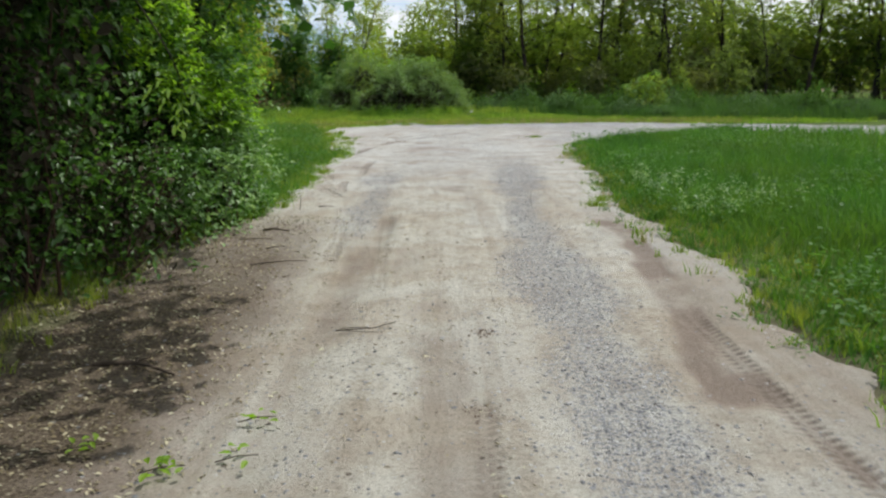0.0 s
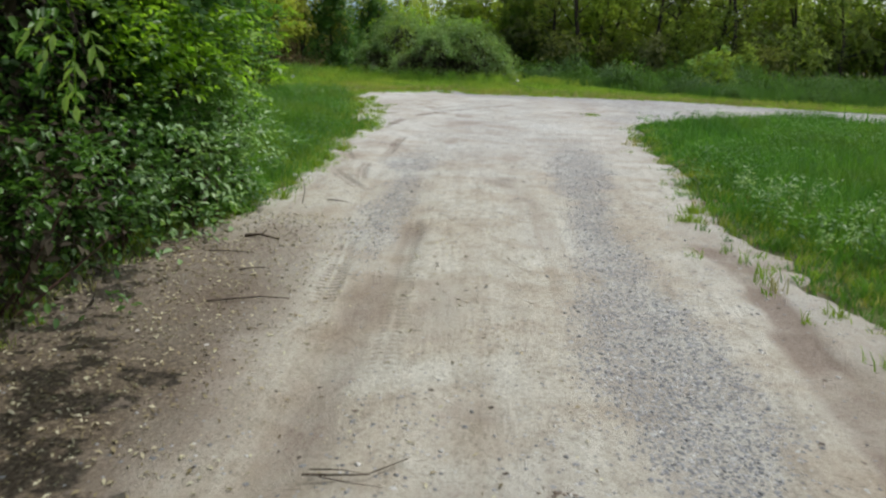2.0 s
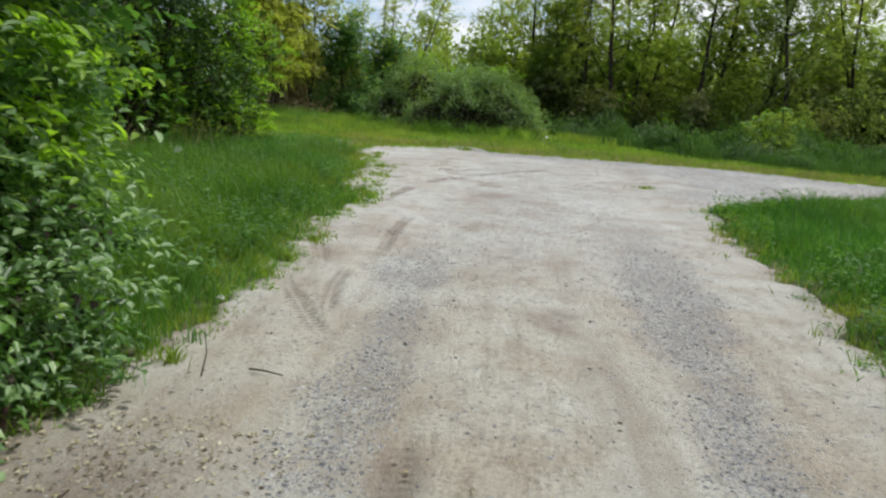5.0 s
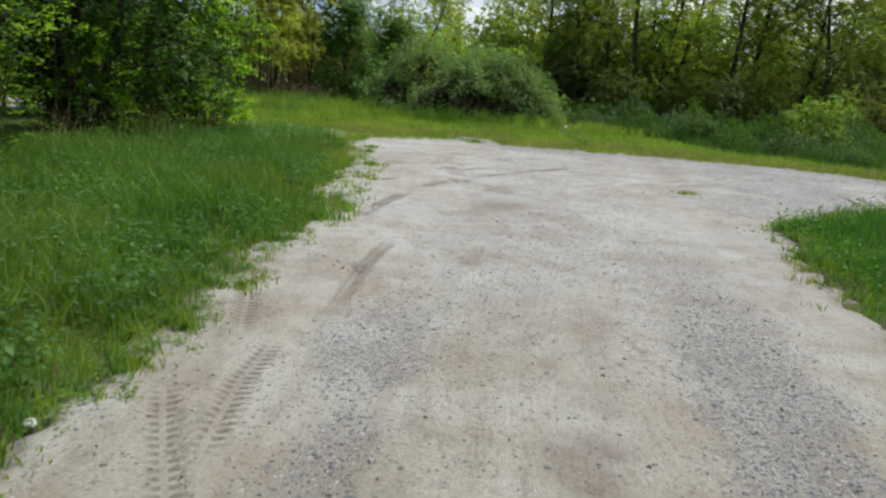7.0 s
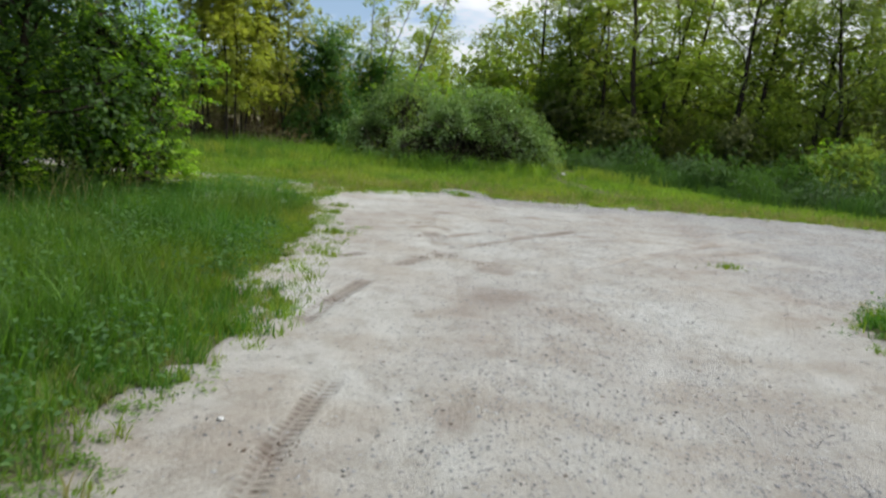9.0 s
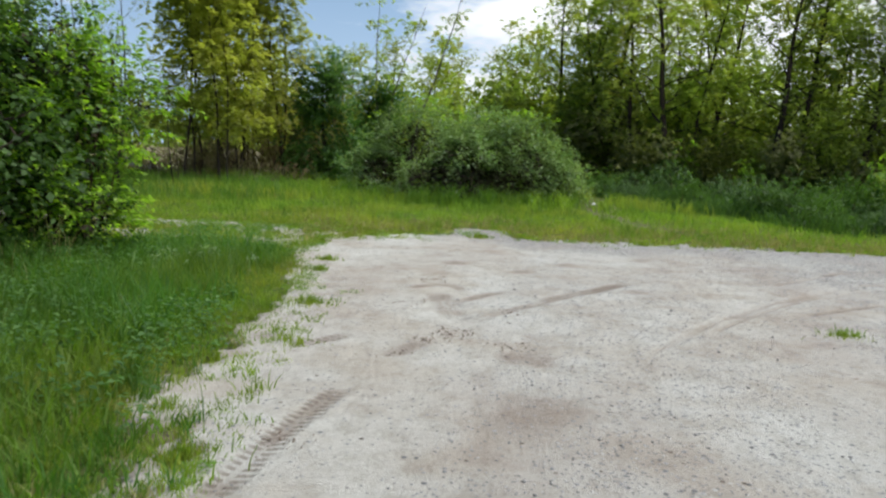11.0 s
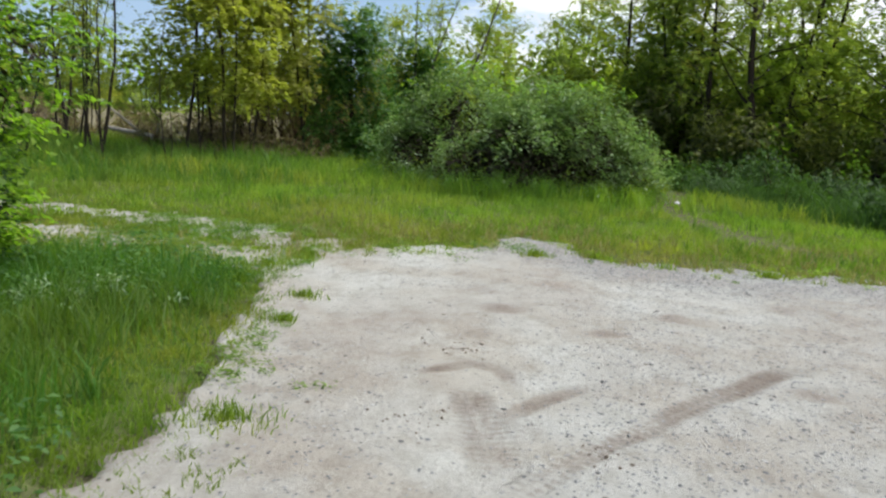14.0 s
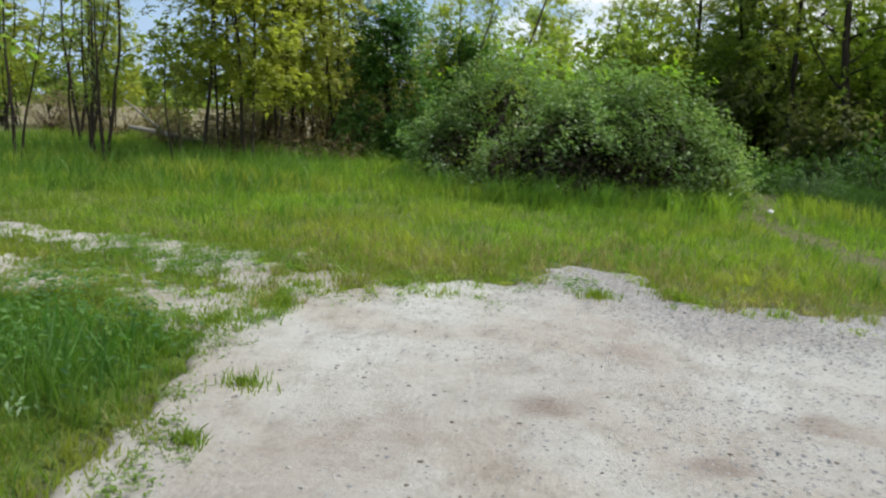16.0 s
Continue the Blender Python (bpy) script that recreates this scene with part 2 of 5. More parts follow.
    def pebbles(scale, share, stops, reach):
        vor = nt.nodes.new("ShaderNodeTexVoronoi")
        vor.inputs["Scale"].default_value = scale
        nt.links.new(co.outputs["Object"], vor.inputs["Vector"])
        sep = nt.nodes.new("ShaderNodeSeparateColor")
        nt.links.new(vor.outputs["Color"], sep.inputs[0])
        tone = n_ramp(nt, sep.outputs[0], stops)
        pick = n_math(nt, "LESS_THAN", sep.outputs[1], share)
        near = n_math(nt, "LESS_THAN", vor.outputs["Distance"], n_math(nt, "ADD", reach, n_math(nt, "MULTIPLY", n_math(nt, "SUBTRACT", fine, 0.5), 0.5)))
        return tone, n_math(nt, "MULTIPLY", pick, near), vor.outputs["Distance"]

    greys = [(0.0, (0.13, 0.138, 0.148)), (0.45, (0.22, 0.23, 0.243)), (0.8, (0.34, 0.345, 0.35)), (1.0, (0.50, 0.50, 0.49))]
    gravel = n_attr(nt, "gravel")
    tone1, fac1, far1 = pebbles(58.0, n_math(nt, "MULTIPLY", gravel, 0.8), greys, 0.5)
    tone2, fac2, far2 = pebbles(31.0, n_math(nt, "MULTIPLY", gravel, 0.26), greys, 0.42)
    tone3, fac3, far3 = pebbles(23.0, n_math(nt, "ADD", 0.008, n_math(nt, "MULTIPLY", n_attr(nt, "damp"), 0.04)), [(0.0, (0.07, 0.06, 0.05)), (0.8, (0.17, 0.14, 0.115)), (1.0, (0.55, 0.54, 0.50))], 0.3)
    # tyre lugs: cross bars on both sides of a plain middle
    run, off, mask = n_attr(nt, "run"), n_attr(nt, "off"), n_attr(nt, "tread")
    wave = n_math(nt, "SINE", n_math(nt, "ADD", n_math(nt, "MULTIPLY", run, 2 * math.pi / 0.062), n_math(nt, "MULTIPLY", n_math(nt, "ABSOLUTE", off), 1.8)))
    bars = n_math(nt, "GREATER_THAN", n_math(nt, "ADD", wave, n_math(nt, "MULTIPLY", mid, 0.8)), 0.35)
    sides = n_math(nt, "GREATER_THAN", n_math(nt, "ABSOLUTE", off), 0.22)
    lugs = n_math(nt, "MULTIPLY", n_math(nt, "MULTIPLY", bars, sides), mask)
    col = n_mix(nt, fac3, n_mix(nt, fac2, n_mix(nt, fac1, sand, tone1), tone2), tone3)
    col = n_mix(nt, n_math(nt, "MULTIPLY", lugs, 0.6), col, (0.15, 0.12, 0.095))
    nt.links.new(col, b.inputs["Base Color"])
    lump = n_math(nt, "ADD", n_math(nt, "MULTIPLY", fac1, n_math(nt, "SUBTRACT", 0.5, far1)), n_math(nt, "MULTIPLY", n_math(nt, "MAXIMUM", fac2, fac3), n_math(nt, "SUBTRACT", 0.9, far2)))
    h = n_math(nt, "SUBTRACT", n_math(nt, "ADD", n_math(nt, "MULTIPLY", fine, 0.9), n_math(nt, "ADD", lump, mid)), n_math(nt, "MULTIPLY", lugs, 1.2))
    n_bump(nt, b, h, 1.0, 0.016)
    return m


def soil_mat():
    """Soil and thatch below the grass; open tan field far off."""
    m, nt, b = node_mat("grassy_soil", 0.95, 0.1)
    f = n_noise(nt, 5.0, 6.0, 0.7)
    g = n_noise(nt, 0.35, 3.0)
    col = n_ramp(nt, f, [(0.25, (0.045, 0.075, 0.016)), (0.5, (0.075, 0.12, 0.022)), (0.8, (0.12, 0.17, 0.035))])
    col = n_mix(nt, 0.5, col, n_ramp(nt, g, [(0.3, (0.7, 0.75, 0.6)), (0.7, (1.25, 1.2, 1.1))]), "MULTIPLY")
    dry = n_ramp(nt, n_noise(nt, 0.05, 5.0), [(0.3, (0.17, 0.155, 0.09)), (0.7, (0.26, 0.23, 0.14))])
    col = n_mix(nt, n_attr(nt, "field"), col, dry)
    col = n_mix(nt, n_math(nt, "MULTIPLY", n_attr(nt, "pale"), 0.8), col, n_ramp(nt, f, [(0.3, (0.085, 0.115, 0.03)), (0.75, (0.16, 0.19, 0.055))]))
    earth = n_ramp(nt, f, [(0.3, (0.07, 0.055, 0.04)), (0.7, (0.20, 0.17, 0.125))])
    col = n_mix(nt, n_attr(nt, "bare"), col, earth)
    nt.links.new(col, b.inputs["Base Color"])
    n_bump(nt, b, f, 0.8, 0.05)
    return m


M_STONE, M_ROAD, M_SOIL = stone_mat(), road_mat(), soil_mat()


# ---- plan of the ground ----
def hsh(ix, iy, s):
    n = (ix * 374761393 + iy * 668265263 + s * 144269504) & 0x7FFFFFFF
    n = ((n ^ (n >> 13)) * 1274126177) & 0x7FFFFFFF
    return ((n ^ (n >> 16)) & 0xFFFF) / 65535.0


def vnoise(x, y, size, s):
    x, y = np.asarray(x, float) / size, np.asarray(y, float) / size
    ix, iy = np.floor(x).astype(np.int64), np.floor(y).astype(np.int64)
    fx, fy = x - ix, y - iy
    fx, fy = fx * fx * (3 - 2 * fx), fy * fy * (3 - 2 * fy)
    a, b, c, d = hsh(ix, iy, s), hsh(ix + 1, iy, s), hsh(ix, iy + 1, s), hsh(ix + 1, iy + 1, s)
    return (a * (1 - fx) + b * fx) * (1 - fy) + (c * (1 - fx) + d * fx) * fy


def fnoise(x, y, size, s):
    return 0.55 * vnoise(x, y, size, s) + 0.3 * vnoise(x, y, size / 2.3, s + 7) + 0.15 * vnoise(x, y, size / 5.1, s + 13)


def sstep(a, b, v):
    t = np.clip((np.asarray(v, float) - a) / (b - a), 0, 1)
    return t * t * (3 - 2 * t)


def height(x, y):
    x, y = np.asarray(x, float), np.asarray(y, float)
    far = np.maximum(0, np.hypot(x, y - 20) - 38)
    return -0.01 * sstep(9, 23, y) - 0.06 * sstep(25, 34, y) - 0.022 * far + 0.05 * (fnoise(x, y, 3.5, 3) - 0.5) * sstep(2.0, 5.0, np.abs(x))


LEFT_Y, LEFT_X = (-40, 4.5, 6.5, 8.6, 10.4, 11.7, 13.0, 14.3, 15.0, 16.2, 18.8, 22, 40), (-2.5, -2.4, -2.35, -2.05, -2.05, -2.0, -2.05, -2.15, -2.0, -2.3, -2.42, -2.9, -2.9)
RIGHT_Y, RIGHT_X = (-40, 3.3, 5.7, 8.7, 11.5, 14.4, 15.4, 17, 40), (1.9, 1.92, 2.12, 1.98, 2.22, 2.3, 2.5, 2.8, 2.8)
LOW_X, LOW_Y = (-40, -14, -5.5, -3.9, -3.2, -2.7, -2.3, -1.6, 1.9, 2.8, 3.85, 4.8, 6.2, 7.5, 10, 16, 30), (26, 23.4, 22.75, 22.3, 21.5, 19.8, 18.3, 17.9, 15.8, 16.8, 18.0, 18.7, 19.4, 19.2, 18.2, 16.2, 11)
FAR_X, FAR_Y = (-40, -14, -7, -5, -3.4, -2.6, -1.75, -1.35, -0.85, -0.4, 1.4, 3, 4, 6.3, 8, 11, 16, 30), (29, 25.8, 24.75, 24.65, 23.9, 23.9, 24.3, 25.1, 24.9, 24.2, 24.1, 24.2, 24.2, 23.2, 22.2, 21, 19, 14)


def road_depth(x, y):
    """Metres inside the gravel (below 0: in the grass), with a ragged edge."""
    x, y = np.asarray(x, float), np.asarray(y, float)
    lane = np.minimum(np.minimum(x - np.interp(y, LEFT_Y, LEFT_X), np.interp(y, RIGHT_Y, RIGHT_X) - x), 23.0 - y)
    cross = np.minimum(y - np.interp(x, LOW_X, LOW_Y), np.interp(x, FAR_X, FAR_Y) - y) * 0.8
    d = np.maximum(lane, cross)
    # grown-over strip between the wheel tracks that lead off to the west
    mid = np.interp(x, (-14, -7, -5.5, -4.3, -3.5), (24.6, 23.8, 23.66, 23.4, 22.9))
    strip = 0.34 * sstep(-3.1, -4.2, x) - np.abs(y - mid)
    d = np.where(x < -3.0, np.minimum(d, -strip), d)
    rag = 1.3 + 1.0 * sstep(-1.4, -1.9, x) * sstep(12.5, 14, y) + 0.6 * sstep(-1.9, -2.8, x) * sstep(18.5, 20.5, y) + 0.8 * sstep(22.8, 23.6, y) * sstep(-4.2, -3.0, x)
    d = d + 0.55 * (vnoise(x, y, 1.1, 15) - 0.5) * sstep(-1.2, -1.8, x) * sstep(15.5, 17, y) * sstep(23.5, 22, y)
    return d + rag * (0.34 * (fnoise(x, y, 0.75, 11) - 0.5) + 0.16 * (vnoise(x, y, 0.16, 5) - 0.5))


PATH = ((2.3, 25.0), (1.4, 27.2), (0.95, 29.2), (1.2, 31.5), (2.2, 35.0))


def path_near(x, y):
    """1 on the trodden path beside the bramble mound, 0 off it."""
    x, y = np.asarray(x, float), np.asarray(y, float)
    d = np.abs(x - np.interp(y, [p[1] for p in PATH], [p[0] for p in PATH]))
    return sstep(0.5, 0.12, d + 0.5 * (fnoise(x, y, 0.8, 61) - 0.5)) * sstep(24.6, 25.6, y) * sstep(35, 33, y)


def weedy(x, y):
    """1 in the rank weeds between the trodden path and the wood, 0 in the open grass."""
    x, y = np.asarray(x, float), np.asarray(y, float)
    edge = np.interp(x, (1.3, 2.3, 2.9, 3.85, 4.6, 6.2, 7.0, 12.0), (34.0, 31.2, 29.6, 28.2, 26.6, 25.2, 24.4, 22.6))
    return sstep(-0.5, 0.5, y - edge + 1.2 * (fnoise(x, y, 1.4, 83) - 0.5)) * sstep(1.2, 1.8, x)


def mesh_np(name, verts, faces, material, attrs=None, smooth=False):
    verts, faces = np.asarray(verts, np.float32), np.asarray(faces, np.int32)
    me = bpy.data.meshes.new(name)
    k = faces.shape[1]
    me.vertices.add(len(verts))
    me.vertices.foreach_set("co", verts.ravel())
    me.loops.add(faces.size)
    me.loops.foreach_set("vertex_index", faces.ravel())
    me.polygons.add(len(faces))
    me.polygons.foreach_set("loop_start", np.arange(0, faces.size, k, dtype=np.int32))
    me.polygons.foreach_set("loop_total", np.full(len(faces), k, dtype=np.int32))
    if smooth:
        me.polygons.foreach_set("use_smooth", np.ones(len(faces), dtype=bool))
    me.materials.append(material)
    for key, val in (attrs or {}).items():
        a = me.attributes.new(key, "FLOAT", "POINT")
        a.data.foreach_set("value", np.asarray(val, np.float32))
    me.update(calc_edges=True)
    me.validate()
    return me


def part(name, mesh, parent, label=""):
    ob = new(name, mesh)
    ob.parent = parent
    if label:
        ob["label"] = label
    return ob


def grid_faces(nx, ny):
    i = np.arange(nx - 1)[None, :] + np.arange(ny - 1)[:, None] * nx
    i = i.ravel()
    return np.stack([i, i + 1, i + 1 + nx, i + nx], 1)


def spaced(lo, hi, fine_lo, fine_hi, step):
    """Grid lines: even inside the near stretch, wider and wider outside it."""
    mid = list(np.arange(fine_lo, fine_hi + 1e-6, step))
    up, s, v = [], step, fine_hi
    while v < hi:
        s *= 1.25
        v += s
        up.append(min(v, hi))
    dn, s, v = [], step, fine_lo
    while v > lo:
        s *= 1.25
        v -= s
        dn.append(max(v, lo))
    return np.array(dn[::-1] + mid + up)


gx, gy = spaced(-3500, 3500, -10, 12, 0.18), spaced(-600, 4200, -2, 36, 0.18)
GX, GY = np.meshgrid(gx, gy)
GX, GY = GX.ravel(), GY.ravel()
GD = road_depth(GX, GY)
GZ = height(GX, GY) + 0.02 * (vnoise(GX, GY, 0.4, 21) - 0.3) - 0.07 * sstep(-0.12, 0.18, GD)
bare = sstep(-0.35, 0.05, GD) * 0.9
bare = np.maximum(bare, path_near(GX, GY) * 0.6)
bare = np.maximum(bare, sstep(-2.3, -3.0, GX) * sstep(9.5, 8.5, GY) * sstep(-6.5, -4.8, GX + 2.0 * (fnoise(GX, GY, 2.2, 67) - 0.5)) * sstep(-4, -1, GY))
ground = new("ground", mesh_np("ground", np.stack([GX, GY, GZ], 1), grid_faces(len(gx), len(gy)), M_SOIL, {"bare": bare, "pale": sstep(22.0, 23.5, GY) * (1 - weedy(GX, GY)) * sstep(45, 38, GY), "field": np.maximum(sstep(42, 60, np.hypot(GX, GY - 12)), sstep(34.5, 37.0, GY) * sstep(-9.5, -11.5, GX))}, True))
tagged(ground, "grassy soil with bare earth beside the gravel", "ground", kind="structure")

# wheel marks and streaks on the road: (half width, damp, sink, tread, points)
STROKES = [
    (0.17, 0.36, 0.010, 0.0, ((0.0, 0.5), (0.0, 2.7), (-0.04, 4.0), (-0.12, 5.3))),
    (0.16, 0.30, 0.008, 0.0, ((-0.32, 5.7), (-0.28, 6.4), (-0.26, 7.1))),
    (0.13, 0.44, 0.012, 0.0, ((-0.72, 4.3), (-0.71, 5.5), (-0.68, 6.6), (-0.60, 7.8), (-0.57, 8.6))),
    (0.07, 0.20, 0.006, 0.007, ((-0.50, 5.4), (-0.52, 6.4), (-0.56, 7.4), (-0.60, 8.7))),
    (0.12, 0.25, 0.008, 0.0, ((-0.74, 1.0), (-0.8, 4.1), (-0.82, 6.1))),
    (0.15, 0.85, 0.018, 0.0, ((1.66, 8.2), (1.72, 7.2), (1.60, 5.8), (1.50, 4.8), (1.40, 4.0), (1.36, 3.3))),
    (0.065, 0.75, 0.005, 0.016, ((1.52, 4.9), (1.54, 3.8), (1.53, 3.1), (1.58, 2.2))),
    (0.065, 0.45, 0.005, 0.007, ((0.16, 3.6), (0.15, 2.6), (0.13, 1.5))),
    (0.08, 0.8, 0.006, 0.0, ((0.16, 4.62), (0.21, 4.42))),
    (0.065, 0.16, 0.004, 0.014, ((-1.03, 7.9), (-0.98, 7.36), (-0.97, 6.97), (-0.95, 6.3))),
    (0.065, 0.14, 0.004, 0.0, ((-0.60, 8.9), (-0.58, 7.5), (-0.56, 6.1))),
    (0.16, 0.50, 0.006, 0.0, ((0.02, 10.9), (0.30, 10.0), (0.40, 8.9), (0.36, 7.7))),
    (0.20, 0.26, 0.006, 0.0, ((0.36, 13.4), (0.28, 11.7), (0.15, 10.9))),
    (0.20, 0.60, 0.010, 0.0, ((0.05, 10.55), (0.33, 10.85))),
    (0.12, 0.55, 0.006, 0.0, ((-0.6, 11.7), (-0.42, 11.76))),
    (0.065, 0.40, 0.005, 0.014, ((-1.70, 10.9), (-1.48, 10.4), (-1.2, 9.8))),
    (0.065, 0.35, 0.005, 0.014, ((-1.39, 11.6), (-1.38, 11.0), (-1.28, 10.2))),
    (0.03, 0.10, -0.010, 0.0, ((-1.83, 12.2), (-1.54, 11.2), (-1.22, 10.1))),
    (0.06, 0.42, 0.006, 0.016, ((-1.20, 14.25), (-1.26, 13.3), (-1.24, 12.2))),
    (0.05, 0.70, 0.012, 0.0, ((-1.41, 13.42), (-1.16, 13.0))),
    (0.065, 0.35, 0.005, 0.014, ((-1.84, 12.5), (-1.71, 12.05), (-1.60, 11.6))),
    (0.08, 0.5, 0.008, 0.014, ((-1.43, 16.75), (-1.58, 15.9), (-1.67, 15.1))),
    (0.12, 0.45, 0.006, 0.0, ((-0.47, 14.1), (-0.52, 13.4))),
    (0.26, 0.45, 0.008, 0.0, ((-0.72, 15.95), (-0.42, 15.9), (-0.2, 16.9))),
    (0.20, 0.40, 0.006, 0.0, ((-0.48, 14.9), (-0.2, 15.25))),
    (0.06, 0.55, 0.008, 0.0, ((-1.54, 19.82), (-1.37, 19.98), (-1.23, 20.13), (-1.05, 20.05), (-0.92, 19.73))),
    (0.13, 0.50, 0.008, 0.004, ((-1.24, 19.74), (-1.07, 19.24), (-0.95, 18.81), (-0.88, 18.62))),
    (0.13, 0.42, 0.006, 0.0, ((-0.88, 19.45), (-0.82, 18.97))),
    (0.075, 0.50, 0.008, 0.0, ((-1.28, 18.89), (-1.08, 19.15), (-0.80, 19.60), (-0.48, 20.01))),
    (0.08, 0.52, 0.012, 0.006, ((-0.89, 18.48), (-0.66, 18.87), (-0.45, 19.16), (-0.12, 19.63), (0.26, 20.10), (0.75, 20.72))),
    (0.15, 0.45, 0.010, 0.0, ((-0.99, 18.06), (-0.82, 18.28))),
    (0.20, 0.40, 0.006, 0.0, ((-0.48, 18.08), (-0.24, 18.46))),
    (0.12, 0.45, 0.006, 0.0, ((-0.62, 20.9), (-0.2, 21.2))),
    (0.12, 0.40, 0.006, 0.0, ((0.5, 20.1), (0.95, 20.25))),
    (0.16, 0.40, 0.006, 0.0, ((-0.1, 21.75), (0.55, 21.6))),
    (0.07, 0.45, 0.008, 0.014, ((-2.0, 17.5), (-1.63, 18.0))),
    (0.09, 0.50, 0.008, 0.0, ((-1.34, 17.35), (-1.04, 17.95))),
    (0.22, 0.50, 0.008, 0.0, ((-0.42, 17.3), (-0.14, 18.4))),
    (0.045, 0.32, 0.024, 0.0, ((0.5, 17.9), (1.2, 19.0), (1.95, 19.95), (3.1, 21.1), (4.5, 21.9), (7.0, 22.0))),
    (0.045, 0.30, 0.024, 0.0, ((1.07, 18.6), (1.56, 19.3), (2.3, 20.2), (3.1, 20.9), (4.3, 21.4), (7.0, 21.2))),
    (0.05, 0.42, 0.022, 0.0, ((2.2, 20.9), (3.4, 22.1), (5.0, 22.5), (7.5, 22.0))),
    (0.05, 0.40, 0.020, 0.0, ((2.0, 19.4), (3.2, 20.3), (4.6, 20.8), (7.0, 20.5))),
    (0.16, 0.40, 0.006, 0.0, ((-1.8, 21.8), (-1.15, 22.25))),
    (0.18, 0.40, 0.006, 0.0, ((-1.42, 21.4), (-0.92, 21.6))),
    (0.20, 0.35, 0.006, 0.0, ((0.1, 22.6), (1.3, 22.3))),
]


def along(x, y, pts):
    """Distance to a line of points, and the way along it."""
    best, run, off, s0 = np.full(x.shape, 1e9), np.zeros(x.shape), np.zeros(x.shape), 0.0
    for (ax, ay), (bx, by) in zip(pts, pts[1:]):
        dx, dy = bx - ax, by - ay
        ln = math.hypot(dx, dy)
        t = np.clip(((x - ax) * dx + (y - ay) * dy) / ln ** 2, 0, 1)
        d = np.hypot(x - ax - t * dx, y - ay - t * dy)
        near = d < best
        best = np.where(near, d, best)
        run = np.where(near, s0 + t * ln, run)
        off = np.where(near, ((x - ax) * dy - (y - ay) * dx) / ln, off)
        s0 += ln
    return best, run, off


def road_fields(x, y):
    n1, n2 = fnoise(x, y, 0.9, 31), fnoise(x, y * 0.35, 0.5, 41)
    gravel = 0.02 + 0.10 * sstep(0.4, 0.7, n1)
    gravel = np.maximum(gravel, 0.95 * sstep(0.42, 0.12, np.abs(x - np.interp(y, (0, 5, 9, 14, 18), (0.78, 0.82, 0.9, 1.25, 1.6))) + 0.5 * (n1 - 0.5)) * sstep(16, 11, y))
    gravel = np.maximum(gravel, 0.8 * sstep(0.35, 0.05, np.abs(x + 0.85) + 0.45 * (n1 - 0.5)) * sstep(6.5, 8.5, y) * sstep(13.5, 11.5, y))
    gravel = np.maximum(gravel, 0.24 * sstep(9, 13, y) * sstep(1.5, 0.6, np.abs(x - 0.35) + (n1 - 0.5)))
    edge = np.interp(x, FAR_X, FAR_Y) - y
    gravel = np.maximum(gravel, 0.95 * sstep(-2.2, -1.0, x) * sstep(1.9 + 0.9 * sstep(1.5, 4.0, x), 0.5, edge + 1.2 * (n1 - 0.5)))
    gravel = np.maximum(gravel, 0.75 * sstep(1.2, 3.5, x) * sstep(16, 18, y) * sstep(0.3, 0.6, n1 + 0.1))
    gravel = np.maximum(gravel, 0.22 * sstep(-0.6, 0.8, x + 0.8 * (n1 - 0.5)) * sstep(19.0, 21.5, y))
    damp = 0.22 * sstep(0.50, 0.75, n2)
    damp = np.maximum(damp, 0.36 * sstep(1.42, 1.62, x + 0.4 * (n1 - 0.5)) * sstep(10.5, 8.5, y))
    sink = np.zeros(x.shape)
    lugs = {"tread": np.zeros(x.shape), "run": np.zeros(x.shape), "off": np.zeros(x.shape)}
    for half, wet, deep, tread, pts in STROKES:
        xs, ys = [p[0] for p in pts], [p[1] for p in pts]
        near = (x > min(xs) - 1) & (x < max(xs) + 1) & (y > min(ys) - 1) & (y < max(ys) + 1)
        if not near.any():
            continue
        d, s, q = along(x[near], y[near], pts)
        total = sum(math.hypot(b[0] - a[0], b[1] - a[1]) for a, b in zip(pts, pts[1:]))
        ends = sstep(-0.02, 0.25, s) * sstep(total + 0.02, total - 0.25, s)
        rag = half * (0.65 + 0.8 * vnoise(x[near], y[near], 0.22, 19))
        f = sstep(rag * 1.45, rag * 0.35, d) * (0.15 + 0.85 * ends)
        damp[near] = np.maximum(damp[near], wet * (1.1 + 0.25 * sstep(16, 18, y[near])) * f * (0.35 + 0.6 * sstep(0.15, 0.75, vnoise(x[near], y[near], 0.4, 23)) + 0.3 * vnoise(x[near], y[near], 0.09, 24)))
        g = -deep * f
        if tread:
            m = min(1.0, tread / 0.014) * sstep(half * 1.15, half * 0.75, d) * ends * sstep(0.2, 0.8, vnoise(x[near], y[near], 0.25, 29) + 0.45)
            sel = (m > lugs["tread"][near]) | ((lugs["tread"][near] == 0) & (d < half * 2.5))
            for key, val in (("tread", m), ("run", s), ("off", q / half)):
                lugs[key][near] = np.where(sel, val, lugs[key][near])
        gravel[near] *= 1 - 0.7 * f
        sink[near] += g
    sink += 0.016 * (n1 - 0.5) + 0.02 * (fnoise(x, y, 2.6, 57) - 0.5)
    sink += -0.022 * np.exp(-((np.abs(x + 0.05) - 0.85) / 0.35) ** 2) * sstep(18, 13, y)
    return gravel, np.clip(damp, 0, 1), sink, lugs


